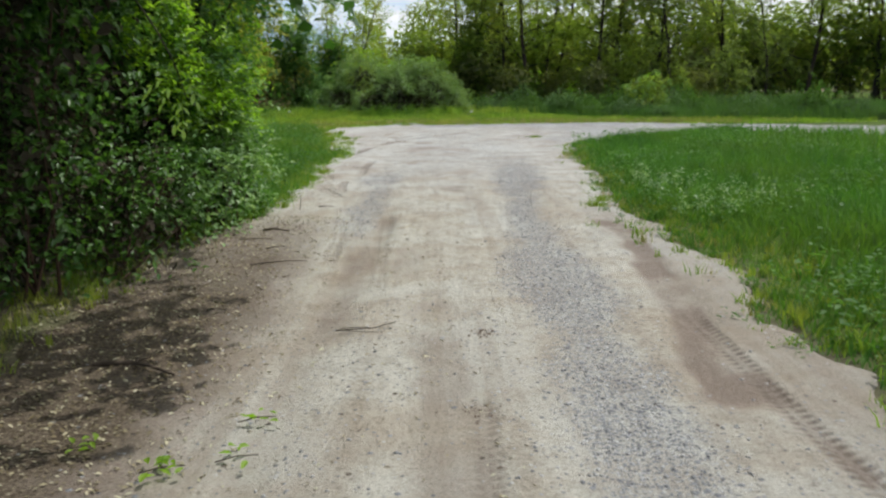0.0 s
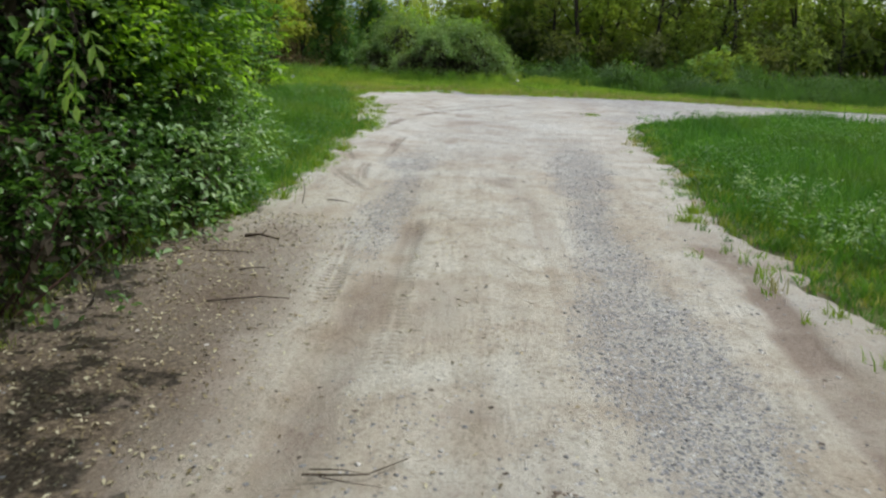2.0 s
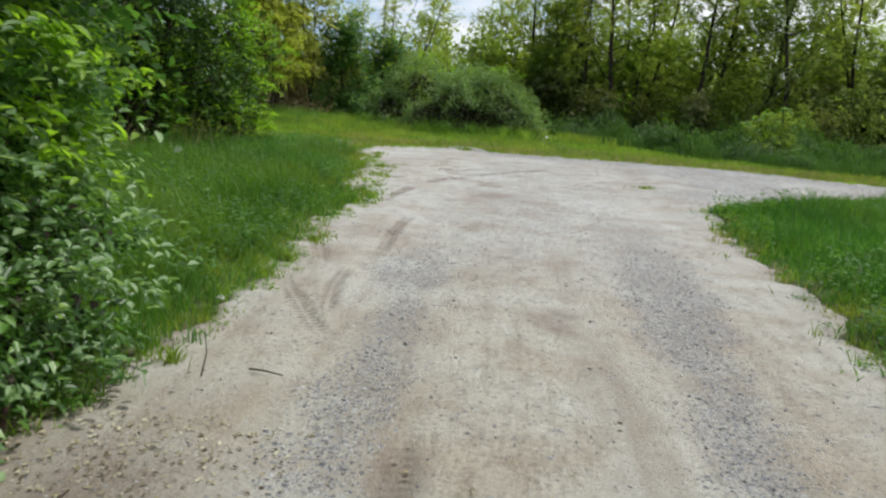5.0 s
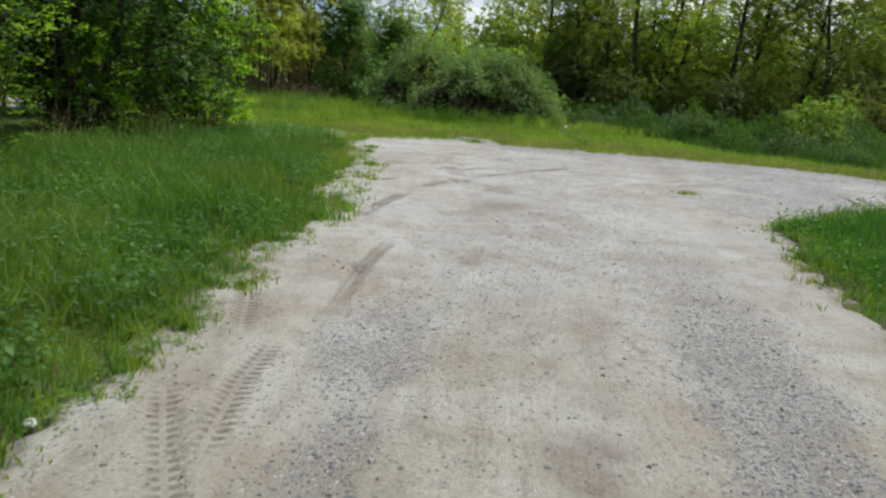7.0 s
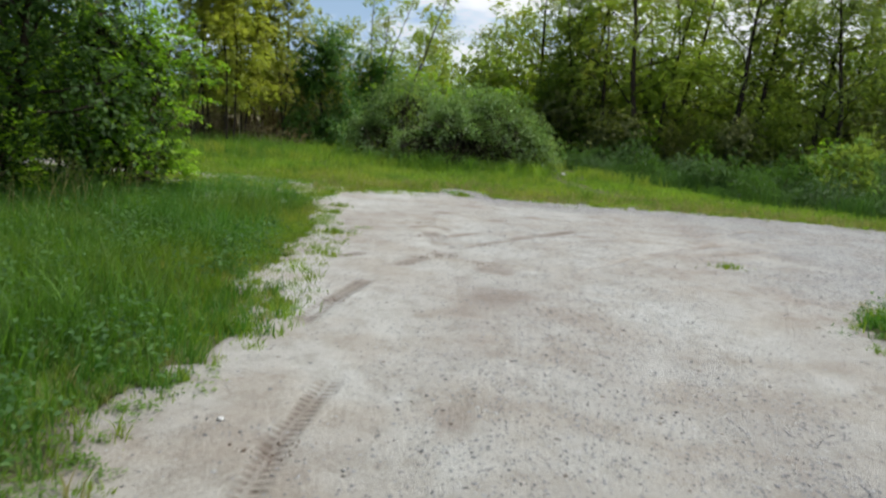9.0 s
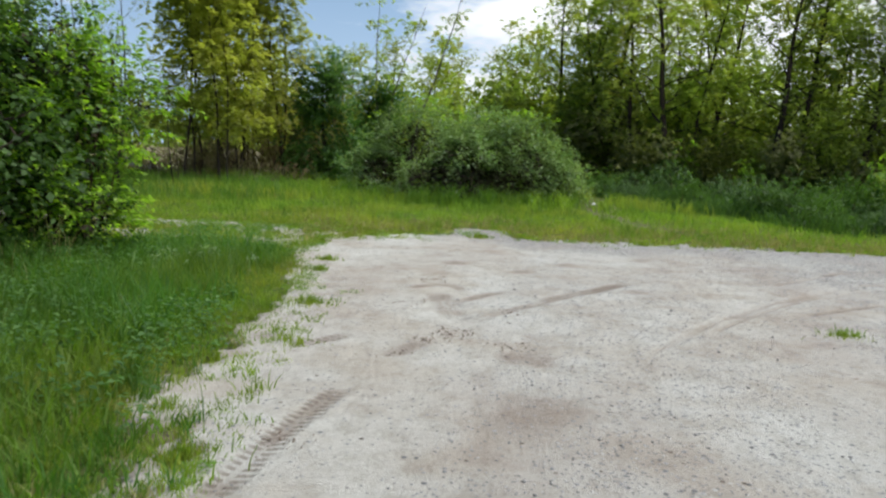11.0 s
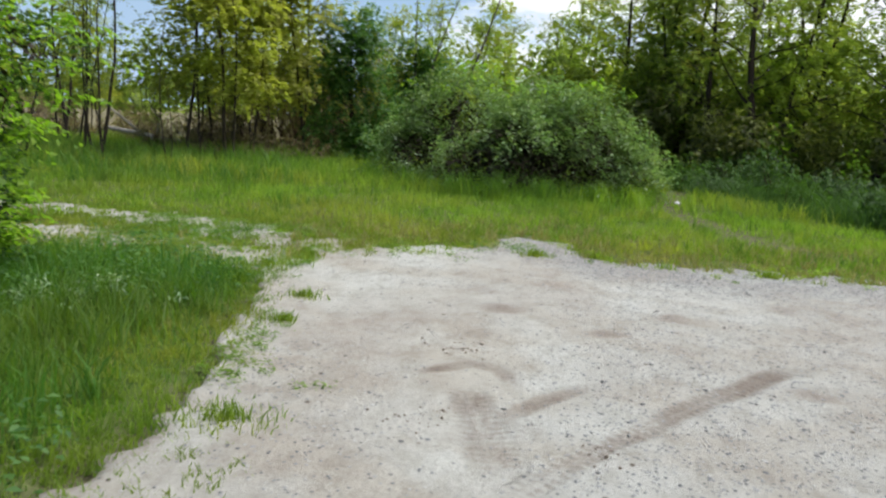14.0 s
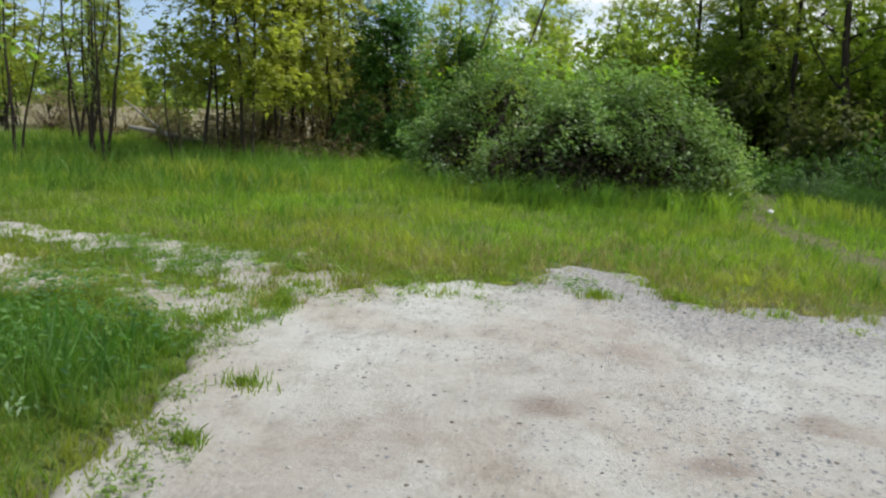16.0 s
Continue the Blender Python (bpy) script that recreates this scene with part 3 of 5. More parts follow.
def road_sheet(x0, x1, y0, y1, step):
    xs, ys = np.arange(x0, x1 + step / 2, step), np.arange(y0, y1 + step / 2, step)
    X, Y = np.meshgrid(xs, ys)
    D = road_depth(X, Y)
    F = grid_faces(len(xs), len(ys))
    F = F[(D.ravel()[F] > -0.25).all(1)]
    used = np.unique(F)
    remap = np.full(X.size, -1)
    remap[used] = np.arange(len(used))
    return X.ravel()[used], Y.ravel()[used], D.ravel()[used], remap[F]


def build_road():
    sheets = [road_sheet(-12.0, 12.0, 0.0, 26.4, 0.036), road_sheet(12.0, 34.0, 8.0, 23.0, 0.15), road_sheet(-3.0, 3.0, -16.05, 0.0, 0.15)]
    base = np.cumsum([0] + [len(q[0]) for q in sheets])
    x, y, d = (np.concatenate([q[i] for q in sheets]) for i in range(3))
    F = np.concatenate([q[3] + o for q, o in zip(sheets, base)])
    gravel, damp, sink, lugs = road_fields(x, y)
    z = height(x, y) + 0.012 + sink - 0.04 * sstep(0.05, -0.06, d) - 0.12 * sstep(-0.03, -0.22, d)
    damp = np.maximum(damp, 0.5 * sstep(0.3, -0.02, d) * (0.4 + fnoise(x, y, 0.4, 77)))
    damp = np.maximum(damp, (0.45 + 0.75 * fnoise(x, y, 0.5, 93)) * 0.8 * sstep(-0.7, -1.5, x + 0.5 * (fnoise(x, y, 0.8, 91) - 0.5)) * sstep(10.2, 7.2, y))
    # mulch below the leaning trees, darkened further to deepen their shade
    mulch_shade = sstep(0.35, 0.75, fnoise(x, y, 0.55, 97) + 0.55 * sstep(-1.0, -2.0, x)) * sstep(-0.9, -1.5, x) * (0.55 * sstep(8.4, 6.4, y) + 0.45 * sstep(6.4, 5.0, y))
    gravel = gravel * (1 - 0.8 * sstep(-0.7, -1.3, x) * sstep(9.0, 7.0, y))
    me = mesh_np("road", np.stack([x, y, z], 1), F, M_ROAD, {"gravel": gravel, "damp": damp, "mulch_shade": mulch_shade, "lane": sstep(15, 9, y), **lugs}, True)
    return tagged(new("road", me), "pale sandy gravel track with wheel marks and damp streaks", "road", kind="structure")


road = build_road()


# ---- plants ----
def rand_dirs(rng, n):
    v = rng.normal(size=(n, 3))
    return v / np.linalg.norm(v, axis=1, keepdims=True)


def unit(v):
    return v / np.maximum(np.linalg.norm(v, axis=1, keepdims=True), 1e-9)


LIGHTWARD = np.array(sd)      # leaves turn towards the sun


def leaf_mesh(name, P, N, size, material, rng, wide=0.55, oval=False, droop=0.0, light=0.5):
    """Leaves at P that face N: a folded rhomb, or a folded pointed oval for those seen close."""
    n = len(P)
    size = np.asarray(size) * np.ones(n) * rng.uniform(0.65, 1.3, n)
    N = unit(unit(N) + light * LIGHTWARD + 0.5 * rand_dirs(rng, n))
    A = unit(np.cross(N, rand_dirs(rng, n)))
    A[:, 2] -= droop
    A = unit(A)
    B = unit(np.cross(N, A))
    N = np.cross(A, B)
    s = size[:, None]
    if oval:
        prof = [(-0.5, 0, 0), (-0.2, wide * 0.45, 0.10), (0.15, wide * 0.40, 0.08), (0.5, 0, -0.12), (0.15, -wide * 0.40, 0.08), (-0.2, -wide * 0.45, 0.10)]
        F = np.array([[0, 1, 2, 3], [0, 3, 4, 5]])
    else:
        prof = [(-0.5, 0, 0), (0.0, wide * 0.5, 0.10), (0.5, 0, -0.08), (0.0, -wide * 0.5, 0.10)]
        F = np.array([[0, 1, 2, 3]])
    k = len(prof)
    V = np.stack([P + s * (a * A + b * B + c * N) for a, b, c in prof], 1).reshape(-1, 3)
    F = (F[None] + (np.arange(n) * k)[:, None, None]).reshape(-1, 4)
    return mesh_np(name, V, F, material)


def tubes(name, lines, material, sides=5):
    """Tapered round stems: lines of (points, radii)."""
    V, F, base = [], [], 0
    for pts, rad in lines:
        pts, rad = np.asarray(pts, float), np.asarray(rad, float)
        T = np.gradient(pts, axis=0)
        T = unit(T)
        ref = np.where(np.abs(T[:, 2:3]) > 0.9, np.array([[1.0, 0, 0]]), np.array([[0, 0, 1.0]]))
        A = unit(np.cross(T, ref))
        B = np.cross(T, A)
        ang = np.arange(sides) * 2 * math.pi / sides
        ring = pts[:, None] + rad[:, None, None] * (np.cos(ang)[None, :, None] * A[:, None] + np.sin(ang)[None, :, None] * B[:, None])
        V.append(ring.reshape(-1, 3))
        m = len(pts)
        i = np.arange(m - 1)[:, None] * sides
        j = np.arange(sides)[None, :]
        q = np.stack([i + j, i + (j + 1) % sides, i + sides + (j + 1) % sides, i + sides + j], -1).reshape(-1, 4) + base
        F.append(q)
        base += m * sides
    return mesh_np(name, np.concatenate(V), np.concatenate(F), material, smooth=True)


def limb_line(rng, p, d, length, n=6, wob=0.18, rise=0.1):
    pts, d = [np.array(p, float)], np.array(d, float)
    for _ in range(n):
        d = d + rng.normal(size=3) * wob + np.array([0, 0, rise])
        d /= np.linalg.norm(d)
        pts.append(pts[-1] + d * length / n)
    return np.array(pts)


def make_tree(seed, H, r, limbs, spread, base, leaf, count, leaf_mat, bark_mat, name="tree", lean=(0, 0), sigma=0.28, up=0.35, stems=1, twigs=4, taper_top=0.55, bare_top=0.0, wide=0.6, light=0.5, gap=None):
    """A tapered trunk, limbs with twigs, and a crown of single leaves gathered along the twigs."""
    rng = np.random.default_rng(seed)
    root = new(name)
    at, wgt = [], []
    for k in range(stems):
        off = np.array([0, 0, -0.15]) + (np.append(rng.normal(size=2) * 0.16 * min(stems - 1, 3), 0) if stems > 1 else 0)
        way = np.array([lean[0], lean[1], 1.0]) + (np.append(rng.normal(size=2) * 0.16, 0) if stems > 1 else 0)
        hh = H * (1 if k == 0 else rng.uniform(0.7, 1.0))
        tr = limb_line(rng, off, way / np.linalg.norm(way), hh, 10, 0.06, 0.03)
        part("trunk", tubes("trunk", [(tr, r * np.linspace(1.15, 0.12, len(tr)) * (1 if k == 0 else 0.75))], bark_mat, 7), root)
        for i in range(max(2, limbs // stems)):
            f = base + (0.97 - base) * (i + rng.uniform(0, 0.9)) / max(1, limbs // stems)
            q = f * (len(tr) - 1)
            lo = int(q)
            p = tr[lo] + (tr[min(lo + 1, len(tr) - 1)] - tr[lo]) * (q - lo)
            az = i * 2.4 + rng.uniform(-0.6, 0.6) + k * 1.3
            d = np.array([math.cos(az), math.sin(az), up + 0.5 * f])
            d /= np.linalg.norm(d)
            ln = spread * (1 - taper_top * (f - base) / (1 - base)) * rng.uniform(0.75, 1.2)
            li = limb_line(rng, p, d, ln, 6, 0.16, 0.06)
            lr = max(0.008, r * 0.42 * (1 - 0.6 * f))
            lines = [(li, lr * np.linspace(1, 0.2, len(li)))]
            ends = [li[2:]]
            for _ in range(twigs):
                b = li[rng.integers(2, len(li))]
                dd = d * 0.6 + rand_dirs(rng, 1)[0]
                tw = limb_line(rng, b, dd / np.linalg.norm(dd), ln * rng.uniform(0.25, 0.5), 3, 0.2, 0.05)
                lines.append((tw, lr * 0.4 * np.linspace(1, 0.3, len(tw))))
                ends.append(tw[1:])
            part("limb", tubes("limb", lines, bark_mat, 3), root)
            e = np.concatenate(ends)
            at.append(e)
            wgt.append(np.full(len(e), 0.15 if f > 1 - bare_top else 1.0))
    at, wgt = np.concatenate(at), np.concatenate(wgt)
    wgt = wgt * rng.uniform(0.2, 1.6, len(at))
    k = 10
    pick = rng.choice(len(at), count // k, p=wgt / wgt.sum())
    P = at[pick] + rng.normal(size=(len(pick), 3)) * sigma * np.array([1, 1, 0.7])
    P[:, 2] = np.maximum(P[:, 2], 0.3)
    out = P - np.array([0, 0, H * 0.45])
    P, N = spray(P, unit(unit(out) * 0.6 + rand_dirs(rng, len(P)) * 0.7), k, sigma * 1.3, 0.5, rng)
    N = N + 0.6 * rand_dirs(rng, len(N))
    P[:, 2] = np.maximum(P[:, 2], 0.15)
    # leaves left out along the sun's line to light the hanging spray
    if gap:
        v = P - np.array(gap[:3])
        ok = np.linalg.norm(v - (v @ LIGHTWARD)[:, None] * LIGHTWARD, axis=1) > gap[3]
        P, N = P[ok], N[ok]
    part("crown", leaf_mesh("crown", P, N, leaf, leaf_mat, rng, wide, light=light), root)
    return root


def spray(P, D, k, length, fall, rng):
    """Leaves in pairs along short shoots that start at P towards D and bow down: places and facings."""
    n = len(P)
    ln = length * rng.uniform(0.5, 1.3, n)[:, None]
    s = (np.arange(k)[None, :] + rng.uniform(0.2, 0.8, (n, k))) / k * ln
    side = unit(np.cross(D, rand_dirs(rng, n)))
    alt = np.where(np.arange(k) % 2 == 0, 1.0, -1.0)[None, :, None]
    Q = P[:, None] + D[:, None] * s[..., None] + side[:, None] * alt * 0.12 * length
    Q[..., 2] -= fall * s ** 2 / length
    Q = Q + rng.normal(size=Q.shape) * 0.03 * length
    N = np.tile(np.array([0, 0, 0.8]), (n, k, 1)) + 0.45 * D[:, None]
    return Q.reshape(-1, 3), N.reshape(-1, 3)


def make_shrub(seed, lobes, leaf, count, leaf_mat, bark_mat, name="shrub", oval=False, wide=0.55, stems=9, shell=0.75, droop=0.3, rough=0.22, tips=None, shoot=0.22, fall=0.5, hollow=0.3, holes=(), dark_core=0, light=0.5, crest=None):
    """A bush: stems that fan out, and leaves in shells round several uneven lobes (x, y, z, rx, ry, rz)."""
    rng = np.random.default_rng(seed)
    root = new(name)
    L = np.array(lobes, float)
    area = (L[:, 3] * L[:, 5] + L[:, 4] * L[:, 5] + L[:, 3] * L[:, 4])
    def cover(n, lo, hi):
        m = n * 4
        pick = rng.choice(len(L), m, p=area / area.sum())
        D = rand_dirs(rng, m)
        C, R = L[pick, :3], L[pick, 3:]
        az, el = np.arctan2(D[:, 1], D[:, 0]) * 1.7, D[:, 2] * 2.2
        bump = fnoise(az + pick * 9.1, el, 0.55, seed) - 0.5
        rad = lo + (hi - lo) * rng.random(m) ** 0.6 + rough * 2 * bump
        rad = rad * (1 - hollow * sstep(0.45, 0.36, vnoise(az + pick * 5.3, el, 0.5, seed + 3)))
        P = C + D * R * rad[:, None]
        ok = P[:, 2] > 0.02
        for k in range(len(L)):
            q = (((P - L[k, :3]) / L[k, 3:]) ** 2).sum(1)
            ok &= (q > 0.52 * lo ** 2) | (pick == k)
        P, D, R = P[ok][:n], D[ok][:n], R[ok][:n]
        return P, unit(D / np.maximum(R, 0.05)) * 0.75 + np.array([0, 0, 0.5])

    P, N = cover(int(count * 0.35), shell, 0.95)
    k = 9
    P2, N2 = cover(int(count * 0.65 / k), shell * 0.95, 1.0)
    P2, N2 = spray(P2, unit(unit(N2) * 0.7 + rand_dirs(rng, len(P2)) * 0.6 + np.array([0, 0, 0.15])), k, shoot, fall, rng)
    P, N = np.concatenate([P, P2]), np.concatenate([N, N2])

    def open_up(P, N):
        ok = P[:, 2] > 0.02
        for hx, hy, hz, hr in holes:
            q = np.hypot(np.hypot((P[:, 0] - hx), (P[:, 1] - hy) * 0.35), (P[:, 2] - hz) * 1.15)
            ok &= (q > hr * rng.uniform(0.75, 1.15, len(P))) | (rng.random(len(P)) < 0.05)
        return P[ok], N[ok]

    P, N = open_up(P, N)
    part("leaves", leaf_mesh("leaves", P, N, leaf, leaf_mat, rng, wide, oval, droop, light), root)
    # inner shell of near-black leaves paints the shade seen through the holes
    if dark_core:
        P, N = cover(dark_core, 0.55, 0.68)
        part("dead_leaves", leaf_mesh("dead_leaves", P, N, leaf * 1.3, M_CORE, rng, wide, oval, droop), root, "dark inner leaves standing in for the shade inside")
    # lighter outer leaves; on hedge and mound their pale colour paints leaf glints
    if tips:
        P, N = cover(tips[0] // 9, 0.92, 1.05)
        P, N = spray(P, unit(unit(N) * 0.8 + rand_dirs(rng, len(P)) * 0.5 + np.array([0, 0, 0.3])), 9, shoot * 1.4, fall, rng)
        P, N = open_up(P, N)
        part("young_leaves", leaf_mesh("young_leaves", P, N, leaf * 1.15, tips[1], rng, wide, oval, droop, light * 1.5), root, "lighter outer leaves, partly for highlights")
    # brighter shoots on top and towards +x only: sunlight put into the leaf colour
    if crest:
        P, N = cover(crest[0] // 4, 0.96, 1.12)
        ok = (P[:, 2] > crest[2]) & (P[:, 0] > crest[3])
        P, N = spray(P[ok], unit(unit(N[ok]) * 0.8 + rand_dirs(rng, int(ok.sum())) * 0.5 + np.array([0.1, 0, 0.35])), 9, shoot * 1.5, fall, rng)
        P, N = open_up(P, N)
        part("young_foliage", leaf_mesh("young_foliage", P, N, leaf * 1.3, crest[1], rng, wide, oval, droop, 1.0), root, "yellow-green shoots coloured as if sunlit")
    for i in range(stems):
        c = L[rng.integers(len(L))]
        tip = c[:3] + rand_dirs(rng, 1)[0] * c[3:] * 0.7
        foot = np.array([c[0] * 0.75 + rng.normal() * 0.1, c[1] * 0.75 + rng.normal() * 0.1, -0.1])
        tip[2] = max(tip[2], 0.3)
        m = (foot + tip) / 2 + rng.normal(size=3) * 0.08
        t = np.linspace(0, 1, 7)[:, None]
        ln = foot * (1 - t) ** 2 + 2 * m * t * (1 - t) + tip * t ** 2
        part("stem", tubes("stem", [(ln, 0.016 * np.linspace(1.2, 0.3, 7))], bark_mat, 5), root)
    return root


def blades(name, P, hgt, wid, material, rng, bend=0.9):
    """Grass blades: three-sided tapering strips that bow over."""
    n = len(P)
    az = rng.uniform(0, 2 * math.pi, n)
    S = np.stack([np.cos(az), np.sin(az), np.zeros(n)], 1)
    az2 = rng.uniform(0, 2 * math.pi, n)
    B = np.stack([np.cos(az2), np.sin(az2), np.zeros(n)], 1) * (rng.uniform(0.1, 1.0, n) * bend * hgt)[:, None]
    Z = np.array([[0, 0, 1.0]])
    w, h = wid[:, None], hgt[:, None]
    V = np.stack([P - S * w / 2, P + S * w / 2, P + S * w * 0.4 + B * 0.3 + Z * h * 0.55, P - S * w * 0.4 + B * 0.3 + Z * h * 0.55, P + B + Z * h], 1).reshape(-1, 3)
    o = (np.arange(n) * 5)[:, None]
    F = np.concatenate([o + np.array([[0, 1, 2]]), o + np.array([[0, 2, 3]]), o + np.array([[3, 2, 4]])])
    return mesh_np(name, V, F, material)


def sow(rng, x0, x1, y0, y1, per, limit=-0.02, soft=0.12):
    """Places for blades in a rectangle, in tufts, kept off the gravel but for stragglers at its edge."""
    n = int((x1 - x0) * (y1 - y0) * per)
    k = max(1, n // 7)
    cx, cy = rng.uniform(x0, x1, k), rng.uniform(y0, y1, k)
    i = rng.integers(0, k, n)
    x, y = cx[i] + rng.normal(size=n) * 0.06, cy[i] + rng.normal(size=n) * 0.06
    d = road_depth(x, y)
    ok = d < limit + soft * rng.normal(size=n) * (rng.random(n) < 0.25)
    return x[ok], y[ok], d[ok]


def lawn(name, label, seed, box, per, tall, wid, material, low=0.35, patch=1.3, lush=False):
    rng = np.random.default_rng(seed)
    x, y, d = sow(rng, *box, per)
    hh = tall * (0.45 + 0.9 * fnoise(x, y, patch, seed)) * rng.uniform(0.55, 1.15, len(x))
    hh *= low + (1 - low) * sstep(0.0, -0.9, d)
    ok = (rng.random(len(x)) > 0.6 * path_near(x, y)) & ((weedy(x, y) > rng.uniform(0.3, 0.7, len(x))) == lush)
    x, y, hh = x[ok], y[ok], hh[ok] * (1 - 0.6 * path_near(x[ok], y[ok]))
    P = np.stack([x, y, height(x, y) - 0.02], 1)
    ob = new(name, blades(name, P, hh, wid * rng.uniform(0.6, 1.4, len(x)), material, rng))
    return tagged(ob, label, "grass", kind="stuff")


def put(ob, x, y, rz=0.0, s=1.0, label="", category="", group=""):
    ob.matrix_basis = pose(x, y, float(height(x, y)), 0, 0, rz) @ Matrix.Scale(s, 4)
    return tagged(ob, label, category, group)


def again(ob, x, y, rz=0.0, s=1.0, sz=1.0):
    m = pose(x, y, float(height(x, y)), 0, 0, rz) @ Matrix.Diagonal((s, s, s * sz, 1))
    old = ob.scale.copy()
    ob.scale = (1, 1, 1)
    new_one = copy_thing(ob, m)
    ob.scale = old
    return new_one


rw = np.random.default_rng(7)

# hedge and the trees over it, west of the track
hedge = put(make_shrub(101, [(-0.95, 0.2, 0.75, 0.85, 1.0, 0.85), (-0.8, 1.2, 0.8, 0.8, 0.9, 0.9), (-0.45, 1.75, 0.45, 0.5, 0.5, 0.5), (-0.3, 0.9, 0.4, 0.42, 0.6, 0.45), (-0.55, -0.2, 0.42, 0.5, 0.7, 0.5), (-0.95, 1.3, 1.65, 0.8, 0.9, 0.9), (-0.5, 1.2, 1.2, 0.5, 0.6, 0.5), (-1.1, 0.2, 1.6, 0.75, 0.8, 0.7)], 0.056, 26000, M_HEDGE, M_BARKR, oval=True, stems=22, tips=(11000, M_PALE), rough=0.46, hollow=0.62, dark_core=4500, light=1.0, crest=(9000, M_BRIGHT, 0.95, -0.85), holes=((-0.25, -0.65, 1.2, 0.34), (-0.7, -0.9, 1.15, 0.45), (-0.75, -0.45, 1.45, 0.38), (-0.6, 0.3, 1.0, 0.2), (-0.2, 0.35, 0.62, 0.13), (-0.75, -0.9, 0.85, 0.25), (-0.35, 1.2, 1.0, 0.14))), -2.05, 7.4, label="dense green shrub with small glossy leaves beside the track", category="shrub")
hedge2 = put(make_shrub(102, [(0, 0, 0.6, 0.8, 1.0, 0.75), (-0.3, 0.8, 0.9, 0.9, 0.8, 0.9), (-0.2, -0.8, 0.7, 0.9, 0.9, 0.8), (-0.6, 0.2, 1.5, 0.9, 1.0, 0.9)], 0.065, 4600, M_HEDGE, M_BARKR, oval=True, stems=14, rough=0.6, hollow=0.8, dark_core=2600), -3.15, 4.5, label="dark green shrub in the shade of a tree", category="shrub", group="shrubs in the shade")
again(hedge2, -3.3, 2.9, 70, 1.0)
again(hedge2, -2.95, 5.8, 130, 0.75)
again(hedge2, -3.9, 6.4, 190, 1.15, 1.3)
over = put(make_tree(111, 5.0, 0.08, 16, 1.25, 0.25, 0.085, 16000, M_WEED, M_BARK, sigma=0.24, stems=2), -3.15, 8.9, label="leafy young tree with fresh green leaves rising over the hedge", category="tree")
over2 = put(make_tree(112, 6.0, 0.11, 16, 1.9, 0.30, 0.085, 18000, M_HEDGE, M_BARK, sigma=0.28, stems=2), -3.9, 7.0, label="dark leafy tree leaning towards the track", category="tree")

over3 = put(make_tree(113, 5.2, 0.10, 20, 1.35, 0.55, 0.12, 15000, M_HEDGE, M_BARK, sigma=0.26, lean=(0.47, 0.0), gap=(2.17, 0.28, 1.36, 0.33)), -3.8, 5.0, label="tree that leans out over the track edge, crown unseen and placed for shade", category="tree", group="leaning trees")
# unseen copies, added to block sun and sky over track edge and hedge
again(over3, -3.9, 3.9, 8, 1.05)
again(over3, -4.2, 2.5, -8, 1.1)
again(over3, -4.05, 4.5, 4, 1.0)
again(over3, -4.4, 3.3, -10, 1.1)
again(over3, -4.9, 6.9, 6, 1.15)
again(over2, -5.2, 4.2, 90, 1.0)
again(over3, -4.6, 4.4, 190, 1.0)
again(over3, -5.0, 1.0, -5, 1.15)

# a hanging spray of large fresh leaves on the leaning tree
def hanging_spray(tree, tip, label):
    rng = np.random.default_rng(115)
    o = np.array(tree.matrix_basis.translation)
    tip = np.array(tip) - o
    top = tip + np.array([-0.85, 0.25, 1.2])
    q = np.linspace(0, 1, 9)[:, None]
    line = top * (1 - q) ** 2 + 2 * (tip + np.array([-0.1, 0, 0.55])) * q * (1 - q) + tip * q ** 2
    twig = part("hanging_branch", tubes("hanging_branch", [(line, 0.010 * np.linspace(1, 0.3, 9))], M_BARK, 5), tree)
    for bx, by, bz in ((-0.15, -0.03, 0.03), (0.07, -0.05, 0.05), (-0.10, 0.03, -0.10), (-0.02, -0.06, -0.13), (-0.26, 0.05, 0.10)):
        foot = tip + np.array([bx * 0.25, by, 0.06])
        knee = tip + np.array([bx * 0.7, by, bz + 0.10])
        end = tip + np.array([bx, by, bz - 0.06])
        w = np.linspace(0, 1, 7)[:, None]
        mid = foot * (1 - w) ** 2 + 2 * knee * w * (1 - w) + end * w ** 2
        part("leaf_stalk", tubes("leaf_stalk", [(mid, np.full(7, 0.003))], M_BRIGHT, 3), twig)
        way = (end - foot) / np.linalg.norm(end - foot)
        flat = np.cross(way, np.array([0.2, -0.6, 0.75]))
        flat = flat / np.linalg.norm(flat)
        for j in (3, 5, 6):
            for side in ((-1, 1) if j < 6 else (0,)):
                d = flat * side * 0.8 + way * 0.55 + np.array([0, 0, -0.35 - 0.25 * rng.random()])
                leaflet(twig, mid[j], d, 0.075 * rng.uniform(0.75, 1.2), label)


def leaflet(twig, foot, d, size, label):
    """One pointed leaflet that starts at foot and hangs along d."""
    d = np.asarray(d) / np.linalg.norm(d)
    b = np.cross(d, np.array([0.25, -0.45, 0.85]))
    b = b / np.linalg.norm(b)
    n = np.cross(b, d)
    prof = [(0.0, 0, 0), (0.3, 0.17, 0.05), (0.65, 0.14, 0.03), (1.0, 0, -0.12), (0.65, -0.14, 0.03), (0.3, -0.17, 0.05)]
    V = np.array([foot + size * (p * d + q * b + r * n) for p, q, r in prof])
    part("leaf", mesh_np("leaf", V, np.array([[0, 1, 2, 3], [0, 3, 4, 5]]), M_FRESH), twig, label)


hanging_spray(over3, (-1.63, 5.28, 1.36), "large fresh yellow-green leaves")

